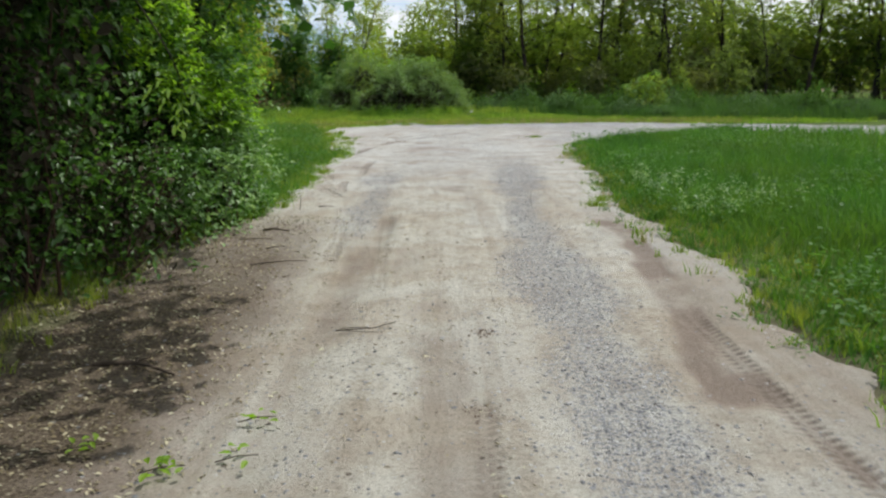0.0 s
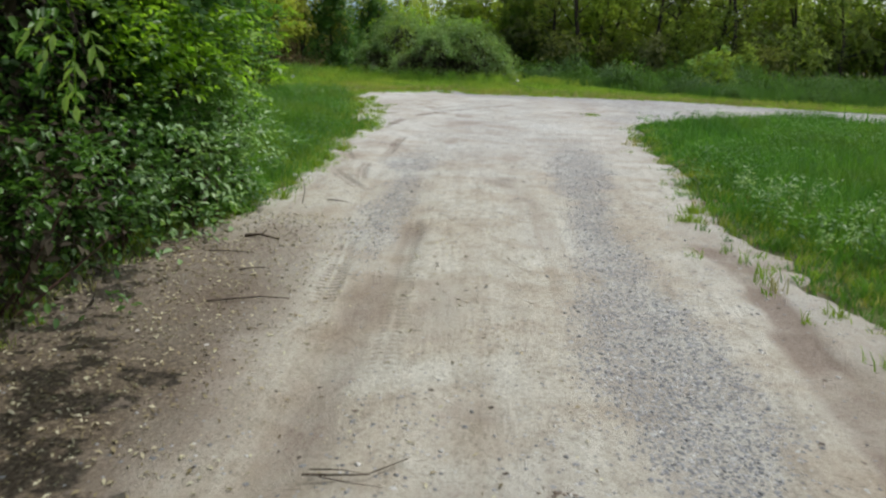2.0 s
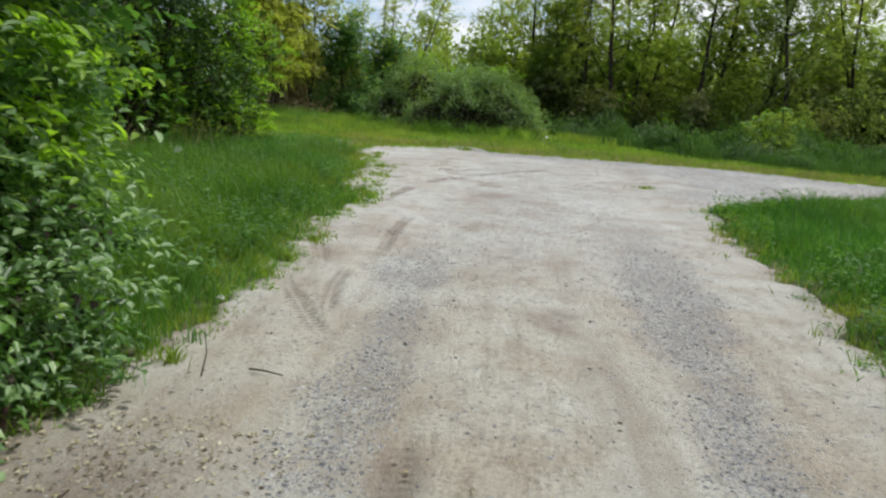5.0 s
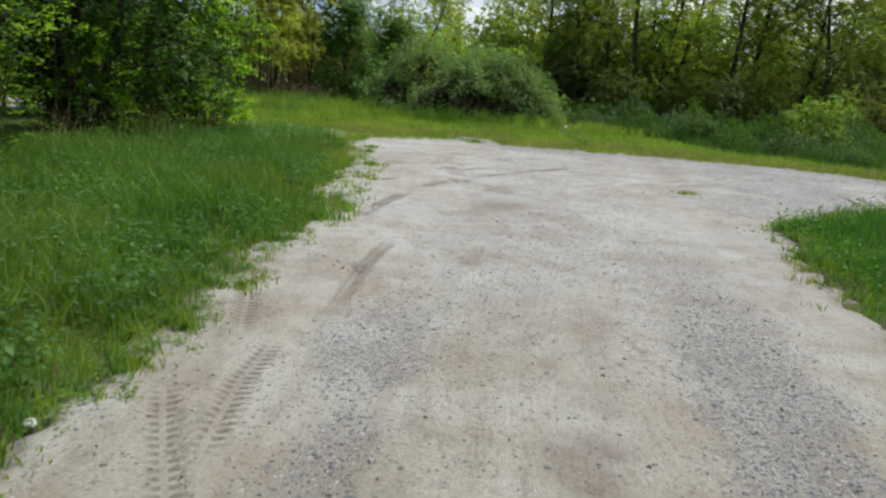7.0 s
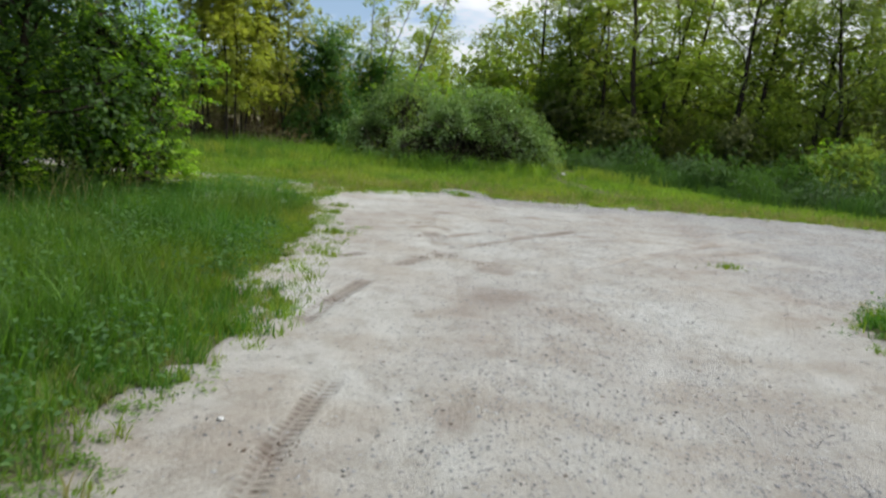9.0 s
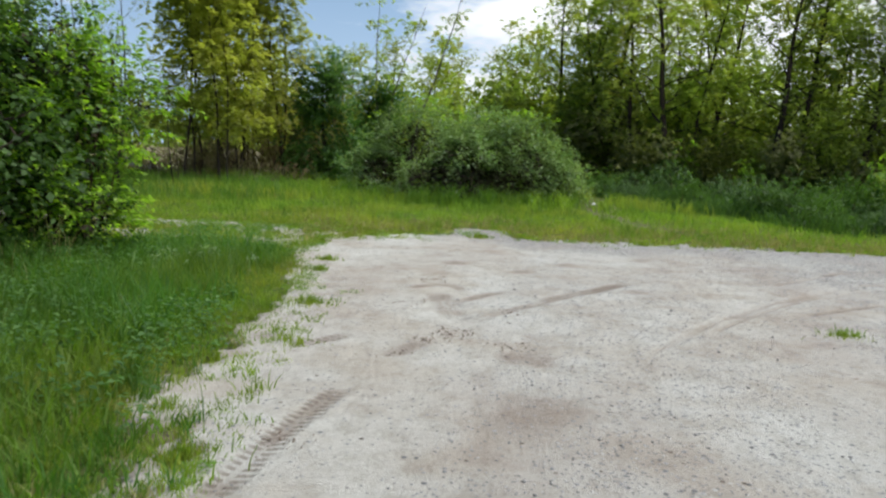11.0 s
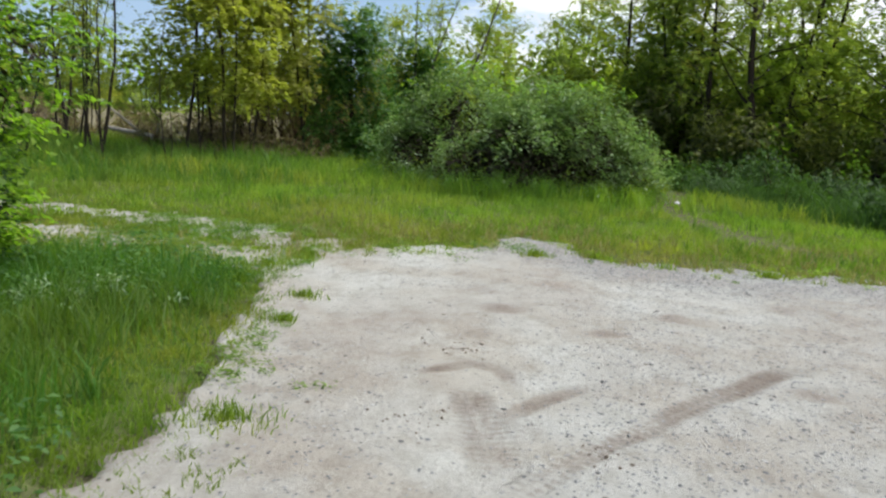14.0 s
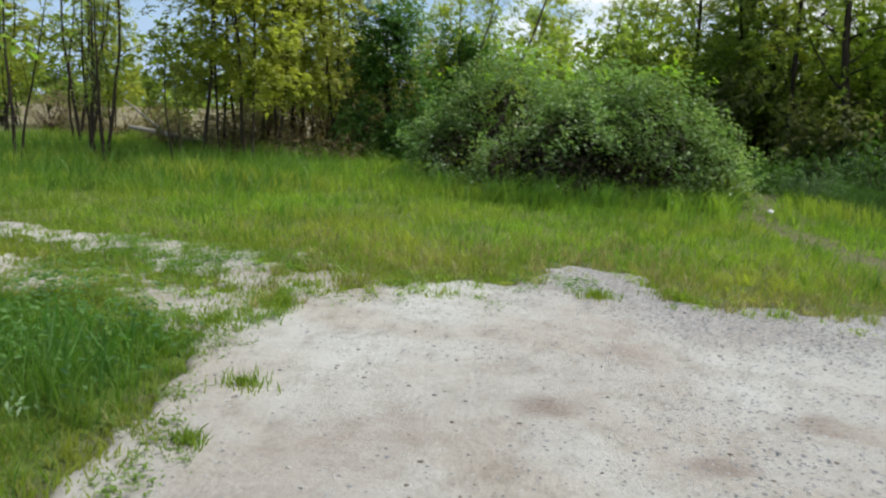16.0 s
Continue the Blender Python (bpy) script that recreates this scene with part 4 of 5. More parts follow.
# dark trees further along the west side
side = put(make_tree(121, 5.5, 0.12, 22, 1.6, 0.16, 0.10, 12000, M_DARK, M_BARK, sigma=0.30, stems=2), -6.9, 19.6, label="dense dark green tree with leaves down to the grass", category="tree", group="trees west of the track")
for x, y, rz, s in ((-7.8, 17.4, 80, 1.0), (-9.2, 15.0, 130, 1.1), (-7.4, 12.4, 250, 0.95), (-9.6, 19.8, 20, 1.15), (-5.4, 10.6, 310, 0.8), (-10.5, 17.0, 60, 1.2), (-9.0, 22.4, 100, 1.0)):
    again(side, x, y, rz, s)
sidebush = put(make_shrub(122, [(0, 0, 0.9, 0.8, 0.8, 0.95), (0.25, 0.3, 1.7, 0.75, 0.7, 0.8), (-0.4, 0.4, 2.1, 0.8, 0.8, 0.9), (0.35, -0.2, 0.5, 0.6, 0.6, 0.5)], 0.075, 7500, M_DARK, M_BARKR, stems=16, tips=(4200, M_BRIGHT), rough=0.6, hollow=0.6, dark_core=2600, light=0.9, crest=(3000, M_BRIGHT, 0.3, 0.15)), -5.75, 20.9, label="leafy bush with bright outer leaves at the edge of the trees", category="bush", group="bushes below the western trees")
for x, y, rz, s, sz in ((-6.4, 18.6, 120, 0.9, 1.0), (-6.6, 16.2, 210, 0.95, 0.9), (-6.2, 13.8, 300, 0.9, 0.9), (-7.5, 22.8, 40, 0.9, 1.0), (-5.9, 11.6, 20, 0.85, 1.0)):
    again(sidebush, x, y, rz, s, sz)

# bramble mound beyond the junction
mound = put(make_shrub(131, [(-1.15, 0.9, 0.7, 1.4, 1.1, 1.55), (-2.1, 0.5, 0.4, 0.75, 0.8, 0.85), (0.05, -0.85, 0.5, 1.25, 0.85, 1.2), (1.15, -0.3, 0.7, 1.3, 1.0, 1.25), (1.95, 0.0, 0.35, 0.9, 0.9, 0.8), (0.4, 0.5, 0.95, 1.2, 1.0, 1.15), (-0.9, -0.9, 0.3, 0.6, 0.6, 0.7)], 0.076, 38000, M_MOUND, M_BARK, name="bramble_mound", stems=70, rough=0.20, droop=0.2, shell=0.88, shoot=0.46, fall=0.9, hollow=0.24, dark_core=8000, light=1.1, tips=(5200, M_PALE), crest=(1400, M_BRIGHT, 1.75, -2.2), holes=((-1.15, -0.1, 1.3, 0.62), (-1.8, -0.2, 0.7, 0.45), (-0.7, -1.5, 0.5, 0.6), (0.4, -1.8, 0.48, 0.5), (1.1, -1.35, 0.45, 0.36), (-0.2, -1.2, 1.25, 0.22), (1.3, -0.7, 1.5, 0.25))), -1.78, 31.2, label="big rounded mound of grey-green bramble in the grass", category="bush")

# slender yellow-green trees and thin bare ones to the north-west
yellow = put(make_tree(141, 6.2, 0.036, 20, 1.2, 0.24, 0.125, 6800, M_YELLOW, M_BARK, sigma=0.24, stems=2, light=1.0), -7.9, 32.0, label="slender young tree with yellow-green spring leaves", category="tree", group="yellow-green trees")
for x, y, rz, s in ((-9.0, 33.0, 60, 1.05), (-8.3, 34.5, 150, 1.1), (-9.8, 34.6, 240, 1.0), (-7.3, 34.6, 300, 1.0), (-8.7, 36.5, 20, 1.1), (-9.9, 37.5, 100, 1.05)):
    again(yellow, x, y, rz, s)
brush = put(make_shrub(145, [(0, 0, 0.5, 1.0, 0.6, 0.6), (0.8, 0.2, 0.5, 0.8, 0.6, 0.7), (-0.8, 0.1, 0.4, 0.8, 0.6, 0.5)], 0.06, 2600, M_BRUSH, M_BARKR, name="thicket", stems=40, rough=0.4, light=1.0), -8.2, 35.6, label="brown twiggy thicket under the trees", category="thicket", group="brown thickets")
again(brush, -9.6, 35.4, 40, 1.1)
again(brush, -9.3, 33.7, 300, 0.75, 1.1)
again(brush, -7.2, 33.4, 210, 0.7, 0.9)
again(brush, -10.6, 34.0, 120, 0.8, 1.0)
again(brush, -8.0, 37.0, 60, 1.2, 2.2)
again(brush, -6.8, 37.6, 160, 1.2, 1.2)
again(brush, -8.8, 38.6, 200, 1.5, 1.6)
again(brush, -10.6, 38.2, 80, 1.3, 1.2)
again(brush, -7.4, 40.2, 10, 1.5, 1.8)
dark = put(make_tree(151, 3.3, 0.08, 26, 1.2, 0.04, 0.10, 15000, M_WEED, M_BARK, sigma=0.26), -6.1, 35.7, label="compact dark green tree", category="tree", group="compact dark trees")
again(dark, -5.2, 37.6, 90, 0.85)
sap = put(make_tree(161, 6.6, 0.045, 14, 0.9, 0.2, 0.10, 3000, M_LOCUST, M_BARKG, sigma=0.22, stems=3), -4.7, 37.0, label="thin saplings with sparse new leaves", category="tree", group="saplings")
thin = put(make_tree(171, 5.6, 0.035, 10, 0.9, 0.35, 0.07, 700, M_OLIVE, M_BARK, sigma=0.22, stems=2, up=0.9, twigs=7), -10.4, 31.0, label="thin bare-stemmed tree with few leaves", category="tree", group="thin trees")
for x, y, rz, s in ((-11.0, 31.4, 70, 1.0), (-12.4, 33.4, 160, 1.1), (-9.75, 30.4, 250, 0.75), (-13.6, 34.5, 30, 1.1), (-8.4, 30.4, 200, 0.5), (-11.3, 29.9, 110, 0.9)):
    again(thin, x, y, rz, s)
for x, y, rz, s in ((-14.6, 37.5, 10, 0.75), (-16.5, 36.0, 140, 0.85)):
    again(yellow, x, y, rz, s)

# the wood: tall trees, lower growth between them
locust = put(make_tree(181, 8.5, 0.11, 20, 2.0, 0.2, 0.15, 5400, M_LOCUST, M_BARK, sigma=0.32, twigs=5, wide=0.42, light=1.0), 4.15, 38.4, label="tall dark-trunked tree with feathery yellow-green leaves", category="tree", group="trees of the wood")
locust2 = put(make_tree(182, 7.5, 0.10, 18, 1.8, 0.14, 0.14, 4500, M_OLIVE, M_BARK, sigma=0.32, lean=(0.12, 0), twigs=5, light=1.0), 7.9, 38.0, label="dark-trunked tree with thin olive foliage", category="tree", group="trees of the wood")
locust3 = put(make_tree(183, 8.5, 0.08, 18, 2.0, 0.12, 0.18, 5500, M_LOCUST, M_BARK, sigma=0.36, stems=2, light=1.0), 1.9, 43.0, label="two-stemmed tree with yellow-green leaves", category="tree", group="trees of the wood")
again(locust, 6.95, 37.6, 130, 0.95)
for x, y, rz, q in ((0.9, 43.6, 75, 0.86), (2.6, 42.4, 160, 0.92)):
    again(locust, x, y, rz, q)
again(locust2, 10.2, 36.6, 200, 0.95)
for i in range(15):
    x, y = 3.0 + (i % 8) * 2.4 + rw.uniform(-0.8, 0.8), 38.8 + (i // 8) * 4.2 + rw.uniform(-1.2, 1.2) - 0.25 * (i % 8)
    again((locust, locust3, locust2)[i % 3], x, y, rw.uniform(0, 360), rw.uniform(0.75, 1.05))
for i in range(12):
    x, y = -9.0 + i * 1.1 + rw.uniform(-0.5, 0.5), 49 + rw.uniform(-3, 5)
    again((locust, locust3)[i % 2], x, y, rw.uniform(0, 360), rw.uniform(0.62, 0.78))
under = put(make_shrub(185, [(0, 0, 1.0, 1.1, 0.9, 1.1), (0.7, 0.3, 1.8, 0.9, 0.8, 0.9), (-0.7, 0.2, 1.5, 0.9, 0.8, 1.0), (0.1, 0.2, 2.5, 0.9, 0.8, 0.8)], 0.17, 2600, M_OLIVE, M_BARK, stems=12, rough=0.5, shell=0.5, light=1.0), 1.2, 41.0, label="tall open shrub of the wood's lower growth", category="shrub", group="shrubs in the wood")
under2 = put(make_shrub(186, [(0, 0, 0.9, 1.1, 0.9, 1.0), (0.8, 0.2, 1.5, 0.9, 0.8, 0.8), (-0.8, 0.3, 1.3, 0.9, 0.8, 0.9)], 0.17, 2800, M_UNDER, M_BARK, stems=10, rough=0.5, shell=0.5, light=1.0), 3.8, 41.5, label="brownish open shrub of the wood's lower growth", category="shrub", group="shrubs in the wood")
under3 = put(make_shrub(187, [(0, 0, 1.1, 1.2, 1.0, 1.2), (0.8, 0.2, 2.1, 1.0, 0.9, 1.0), (-0.7, 0.3, 2.0, 1.0, 0.9, 1.0), (0, 0, 3.0, 1.0, 0.9, 0.9)], 0.19, 2800, M_LOCUST, M_BARK, stems=10, rough=0.5, shell=0.5, light=1.0), -1.0, 44.0, label="tall yellow-green shrub behind the bramble mound", category="shrub", group="shrubs in the wood")
for i in range(24):
    x, y = 1.6 + (i % 12) * 1.6 + rw.uniform(-0.5, 0.5), 41.5 + (i // 12) * 4 - 0.25 * (i % 12) + rw.uniform(-0.8, 0.8)
    again((under2, under, under2, under3, under2)[(i * 3 + i // 5) % 5], x, y, rw.uniform(0, 360), rw.uniform(0.85, 1.25))
for i in range(13):
    x, y = -9.5 + i * 0.95 + rw.uniform(-0.4, 0.4), 43 + rw.uniform(-2, 4)
    again((under3, under, under3, under2)[i % 4], x, y, rw.uniform(0, 360), rw.uniform(0.8, 1.1))
for i in range(15):
    x, y = 0.0 + i * 2.9 + rw.uniform(-0.8, 0.8), 56 + rw.uniform(-3, 3) - 0.3 * i
    again((under3, under)[i % 2], x, y, rw.uniform(0, 360), rw.uniform(1.45, 1.8))
for i in range(5):
    x = 19 + i * 1.2
    again((locust, locust3, under2)[i % 3], x + rw.uniform(-0.5, 0.5), 37 - 1.6 * i + rw.uniform(-1, 1), rw.uniform(0, 360), rw.uniform(0.8, 1.0))

for x, y, sc in ((-15.5, 42.0, 1.1), (-18.0, 41.0, 1.25), (-13.2, 44.0, 1.0), (-20.5, 40.0, 1.2)):
    again(under, x, y, 40 * sc, sc)
for i in range(6):
    again((under3, under)[i % 2], 12.5 + i * 1.9, 40.5 - 0.9 * i + rw.uniform(-0.5, 0.5), rw.uniform(0, 360), rw.uniform(1.2, 1.5))

# far wood along the horizon
def far_wood(seed, n):
    rng = np.random.default_rng(seed)
    a = rng.uniform(-1.25, 1.35, n)
    r = rng.uniform(120, 150, n)
    x, y = r * np.sin(a), 14 + r * np.cos(a)
    top = 3.0 + 4.5 * vnoise(a * 60, a * 0, 2.3, 5)
    P = np.stack([x, y, height(x, y) + top * rng.random(n)], 1)
    return tagged(new("far_wood", leaf_mesh("far_wood", P, rand_dirs(rng, n), 1.3, M_OLIVE, rng, 0.7)), "low hazy wood along the horizon", "wood", kind="stuff")


far_wood(188, 14000)
log = new("fallen_log")
part("log_trunk", tubes("log_trunk", [(np.array([(-1.4, 0, 0.40), (-0.5, 0.05, 0.30), (0.6, 0, 0.16), (1.5, 0.1, 0.04)]), [0.05, 0.07, 0.085, 0.09])], M_BARKP, 7), log)
part("branch", tubes("branch", [(np.array([(-0.4, 0.05, 0.34), (-0.9, -0.2, 0.8), (-1.3, -0.3, 1.1)]), [0.04, 0.03, 0.02])], M_BARKP, 5), log)
log.matrix_basis = pose(-12.1, 36.4, float(height(-12.1, 36.4)), 0, 0, -8)
part("branch", tubes("branch", [(np.array([(0.2, 0.02, 0.26), (0.5, -0.3, 0.75), (0.4, -0.5, 1.05)]), [0.035, 0.025, 0.012])], M_BARKP, 5), log)
tagged(log, "pale fallen log lying beyond the thin trees", "log")
for x, y, rz, q, qz in ((-12.2, 38.2, 20, 0.9, 0.8), (-13.8, 38.8, 110, 1.1, 0.7), (-15.6, 39.4, 200, 1.2, 0.8), (-17.8, 39.0, 300, 1.2, 0.9), (-11.4, 40.0, 60, 1.2, 0.8), (-14.6, 36.6, 150, 0.8, 0.7)):
    again(brush, x, y, rz, q, qz)

# undergrowth east of the mound
weed = put(make_shrub(191, [(0, 0, 0.3, 0.8, 0.7, 0.42), (0.5, 0.2, 0.25, 0.6, 0.6, 0.4), (-0.5, 0.1, 0.22, 0.6, 0.6, 0.35)], 0.075, 2000, M_LUSH, M_BARKR, name="weed_clump", stems=6, rough=0.5, hollow=0.5, light=0.8), 2.9, 35.5, label="clump of leafy green weeds", category="weeds", group="weeds below the wood")
done = 0
while done < 75:
    x, y = rw.uniform(1.5, 13.0), rw.uniform(23.0, 36.0)
    if weedy(x, y) > 0.6 and rw.random() < 1.2 - 0.06 * (y - np.interp(x, (2.3, 3.85, 6.2, 12.0), (31.2, 28.2, 25.2, 22.6))):
        again(weed, x, y, rw.uniform(0, 360), rw.uniform(0.35, 0.9), rw.uniform(0.7, 1.7))
        done += 1
for i in range(8):
    again((locust3, locust, locust2)[i % 3], 4.0 + i * 2.3 + rw.uniform(-0.6, 0.6), 48.5 - 0.3 * i + rw.uniform(-1.5, 1.5), rw.uniform(0, 360), rw.uniform(0.85, 1.0))
again(under2, 3.4, 36.2, 40, 0.32)
for i in range(10):
    again((under2, under)[i % 2], 2.9 + i * 1.0 + rw.uniform(-0.3, 0.3), 36.1 - 0.22 * i + rw.uniform(-0.6, 0.6), rw.uniform(0, 360), rw.uniform(0.5, 0.85), rw.uniform(0.9, 1.3))
sapling = put(make_tree(163, 1.7, 0.016, 9, 0.42, 0.2, 0.085, 900, M_BRIGHT, M_BARK, sigma=0.12, twigs=3, light=1.0), 3.9, 35.6, label="small sapling with bright yellow-green leaves before the wood", category="tree", group="bright saplings")
again(sapling, 8.3, 32.6, 80, 0.9)
again(sapling, 5.6, 34.4, 150, 0.7)
dense = put(make_shrub(197, [(0, 0, 0.32, 0.32, 0.3, 0.34), (0.1, 0.05, 0.5, 0.24, 0.24, 0.22)], 0.05, 1500, M_DARK, M_BARKR, stems=8, rough=0.25, dark_core=600), 2.25, 33.0, label="small dense dark green bush among the weeds", category="bush")
blossom = put(make_shrub(195, [(0, 0, 0.55, 0.75, 0.7, 0.6), (0.35, 0, 0.85, 0.5, 0.5, 0.5)], 0.08, 3000, M_OLIVE, M_BARKR, stems=10, tips=(1000, M_PALE), light=1.0), 7.0, 28.4, label="light green shrub with pale blossom", category="shrub")

# grass
lawn("meadow_grass", "lush green meadow grass beside the track", 201, (1.5, 7.0, 0.5, 19.6), 560, 0.30, 0.012, M_GRASS)
lawn("meadow_grass", "tall meadow grass further from the track", 202, (7.0, 16.0, 2, 20), 120, 0.42, 0.018, M_GRASS)
lawn("meadow_grass", "meadow grass beside the start of the track", 224, (1.5, 16.0, -10.0, 1.6), 110, 0.36, 0.017, M_GRASS)
lawn("meadow_grass", "lush green grass on the west side", 203, (-7.0, -1.5, 8.4, 17.5), 560, 0.36, 0.011, M_WEST)
lawn("hedge_grass", "tall yellowish grass at the foot of the hedge", 208, (-2.9, -1.9, 5.4, 8.6), 420, 0.34, 0.009, M_WEST, patch=0.5)
lawn("meadow_grass", "shorter green grass by the junction", 207, (-7.0, -1.5, 17.5, 23.0), 680, 0.26, 0.009, M_WEST, patch=0.6, low=0.15)
lawn("meadow_grass", "tall dark green grass in clumps by the junction", 219, (-7.0, -2.8, 17.0, 21.8), 220, 0.42, 0.010, M_GRASS, patch=0.9, low=0.1)
lawn("verge_grass", "yellow-green grass beyond the junction", 204, (-14, 12, 22.2, 29), 430, 0.17, 0.013, M_FAR, patch=0.8)
lawn("verge_grass", "tall yellow-green grass under the far trees", 205, (-16, 4, 29, 37), 210, 0.36, 0.016, M_FAR)
lawn("verge_grass", "tall green grass in patches before the thin trees", 209, (-16, -5.5, 27.2, 33.5), 110, 0.5, 0.014, M_WEST, patch=1.6)
lawn("verge_grass", "green grass between the yellower blades of the verge", 210, (-14, 12, 23.4, 30), 60, 0.24, 0.011, M_WEST, patch=1.0)
lawn("rank_grass", "rank dark green grass and weeds below the wood", 206, (1, 16, 22.4, 37), 320, 0.42, 0.013, M_LUSH, lush=True)


def broadleaf(name, label, seed, box, n, hi, size):
    rng = np.random.default_rng(seed)
    k = n // 14
    cx, cy = rng.uniform(box[0], box[1], k), rng.uniform(box[2], box[3], k)
    ok = (road_depth(cx, cy) < -0.02) & (fnoise(cx, cy, 1.1, seed) > 0.45)
    cx, cy = np.repeat(cx[ok], 14), np.repeat(cy[ok], 14)
    x, y = cx + rng.normal(size=len(cx)) * 0.07, cy + rng.normal(size=len(cx)) * 0.07
    P = np.stack([x, y, height(x, y) + rng.uniform(0.03, hi, len(x))], 1)
    return tagged(new(name, leaf_mesh(name, P, np.tile([[0, 0, 1.0]], (len(x), 1)), size, M_WEED, rng, 0.5)), label, "weeds", kind="stuff")


broadleaf("meadow_weeds", "broad-leaved weeds in the western grass", 221, (-6.5, -2.0, 9.0, 22.5), 26000, 0.26, 0.055)
broadleaf("meadow_weeds", "broad-leaved weeds in the eastern meadow", 222, (2.2, 8.0, 3.0, 19.0), 26000, 0.28, 0.06)


def sprigs(name, label, seed, box, n, lo, hi, size, material):
    """Small low leafy plants scattered on the gravel near its edge."""
    rng = np.random.default_rng(seed)
    cx, cy = rng.uniform(box[0], box[1], n), rng.uniform(box[2], box[3], n)
    d = road_depth(cx, cy)
    ok = (d > lo) & (rng.random(n) < sstep(hi, lo, d)) & (fnoise(cx, cy, 0.6, seed) > 0.42)
    cx, cy = cx[ok], cy[ok]
    i = np.repeat(np.arange(len(cx)), 22)
    r = np.repeat(rng.uniform(0.02, 0.07, len(cx)), 22)
    x, y = cx[i] + rng.normal(size=len(i)) * r, cy[i] + rng.normal(size=len(i)) * r
    P = np.stack([x, y, height(x, y) + rng.uniform(0.015, 0.05, len(x))], 1)
    return tagged(new(name, leaf_mesh(name, P, np.tile([[0, 0, 1.0]], (len(x), 1)), size, material, rng, 0.4)), label, "weeds", kind="stuff")


sprigs("low_weeds", "small low green weeds growing in the gravel by the junction", 231, (-5.5, -1.0, 19.3, 24.5), 2600, -0.15, 1.1, 0.030, M_WEST)
sprigs("low_weeds", "small low weeds along the western edge of the gravel", 232, (-2.8, -1.2, 8.5, 15.5), 1500, -0.15, 0.4, 0.030, M_WEST)
sprigs("low_weeds", "small low weeds along the eastern edge of the gravel", 233, (1.3, 4.5, 3.0, 19.0), 900, -0.15, 0.35, 0.034, M_WEED)
sprigs("low_weeds", "small yellowish weeds along the far edge of the junction", 234, (-4, 9, 22.0, 25.5), 1200, -0.15, 0.5, 0.036, M_FAR)


def verge(name, label, seed, box, per, lo, hi, tall, material):
    """Short blades within a band along the gravel's edge."""
    rng = np.random.default_rng(seed)
    n = int((box[1] - box[0]) * (box[3] - box[2]) * per)
    k = n // 14
    cx, cy = rng.uniform(box[0], box[1], k), rng.uniform(box[2], box[3], k)
    d = road_depth(cx, cy) + 0.12 * rng.normal(size=k)
    ok = (d > lo) & (d < hi)
    cx, cy = cx[ok], cy[ok]
    i = np.repeat(np.arange(len(cx)), 14)
    x, y = cx[i] + rng.normal(size=len(i)) * 0.032, cy[i] + rng.normal(size=len(i)) * 0.032
    P = np.stack([x, y, height(x, y) - 0.01], 1)
    hh = tall * rng.uniform(0.35, 1.1, len(x)) * np.repeat(rng.uniform(0.5, 1.2, len(cx)), 14)
    return tagged(new(name, blades(name, P, hh, 0.008 * rng.uniform(0.6, 1.4, len(x)), material, rng, 0.9)), label, "grass", kind="stuff")


verge("verge_grass", "short yellowish grass along the edge of the gravel", 211, (-8, 8, 0.5, 25.5), 560, -0.7, 0.08, 0.12, M_GRASSY)
verge("verge_grass", "dry grass along the edge of the gravel", 212, (-8, 8, 0.5, 25.5), 120, -0.4, 0.08, 0.13, M_STRAW)
verge("verge_grass", "short dry grass along the far edge of the junction", 218, (-4, 10, 22.5, 26.8), 700, -1.3, 0.08, 0.14, M_STRAW)
verge("sparse_grass", "thin grass growing into the gravel", 213, (-7, -1.7, 14.5, 25), 1700, -0.9, 0.45, 0.075, M_GRASSY)
verge("sparse_grass", "thin grass at the western edge of the gravel", 214, (-3.2, -1.2, 8.6, 19), 900, -0.2, 0.2, 0.07, M_GRASSY)
verge("edge_grass", "green grass hanging over the western edge of the gravel", 216, (-3.6, -1.4, 8.6, 17.0), 900, -0.35, 0.05, 0.2, M_GRASS)
verge("edge_grass", "green grass hanging over the eastern edge of the gravel", 217, (1.5, 4.5, 2.0, 19), 600, -0.4, -0.1, 0.13, M_GRASS)
verge("sparse_grass", "thin grass at the far edge of the junction", 215, (-4, 9, 22.5, 25.5), 420, -0.1, 0.3, 0.07, M_GRASSY)


def tuft(seed, r, n, tall, material, label, x, y, name="grass_tuft", knots=0):
    rng = np.random.default_rng(seed)
    n = n // 2
    a, q = rng.uniform(0, 6.283, n), 0.62 * r * np.abs(rng.normal(size=n)) * (0.6 + 0.8 * rng.random())
    px, py = x + q * np.cos(a), y + q * np.sin(a) * 0.7
    if knots:
        i = rng.integers(0, knots, n)
        kx, ky = rng.normal(size=knots) * r * 0.6, rng.normal(size=knots) * r * 0.6
        px, py = x + kx[i] + rng.normal(size=n) * 0.03, y + ky[i] + rng.normal(size=n) * 0.03
    P = np.stack([px - x, py - y, np.full(n, -0.01)], 1)
    ob = new(name, blades(name, P, tall * rng.uniform(0.4, 1.1, n), 0.008 * rng.uniform(0.6, 1.4, n), material, rng, 0.9))
    ob.matrix_basis = pose(x, y, float(height(x, y)) + 0.012)
    return tagged(ob, label, "grass tuft", kind="stuff")


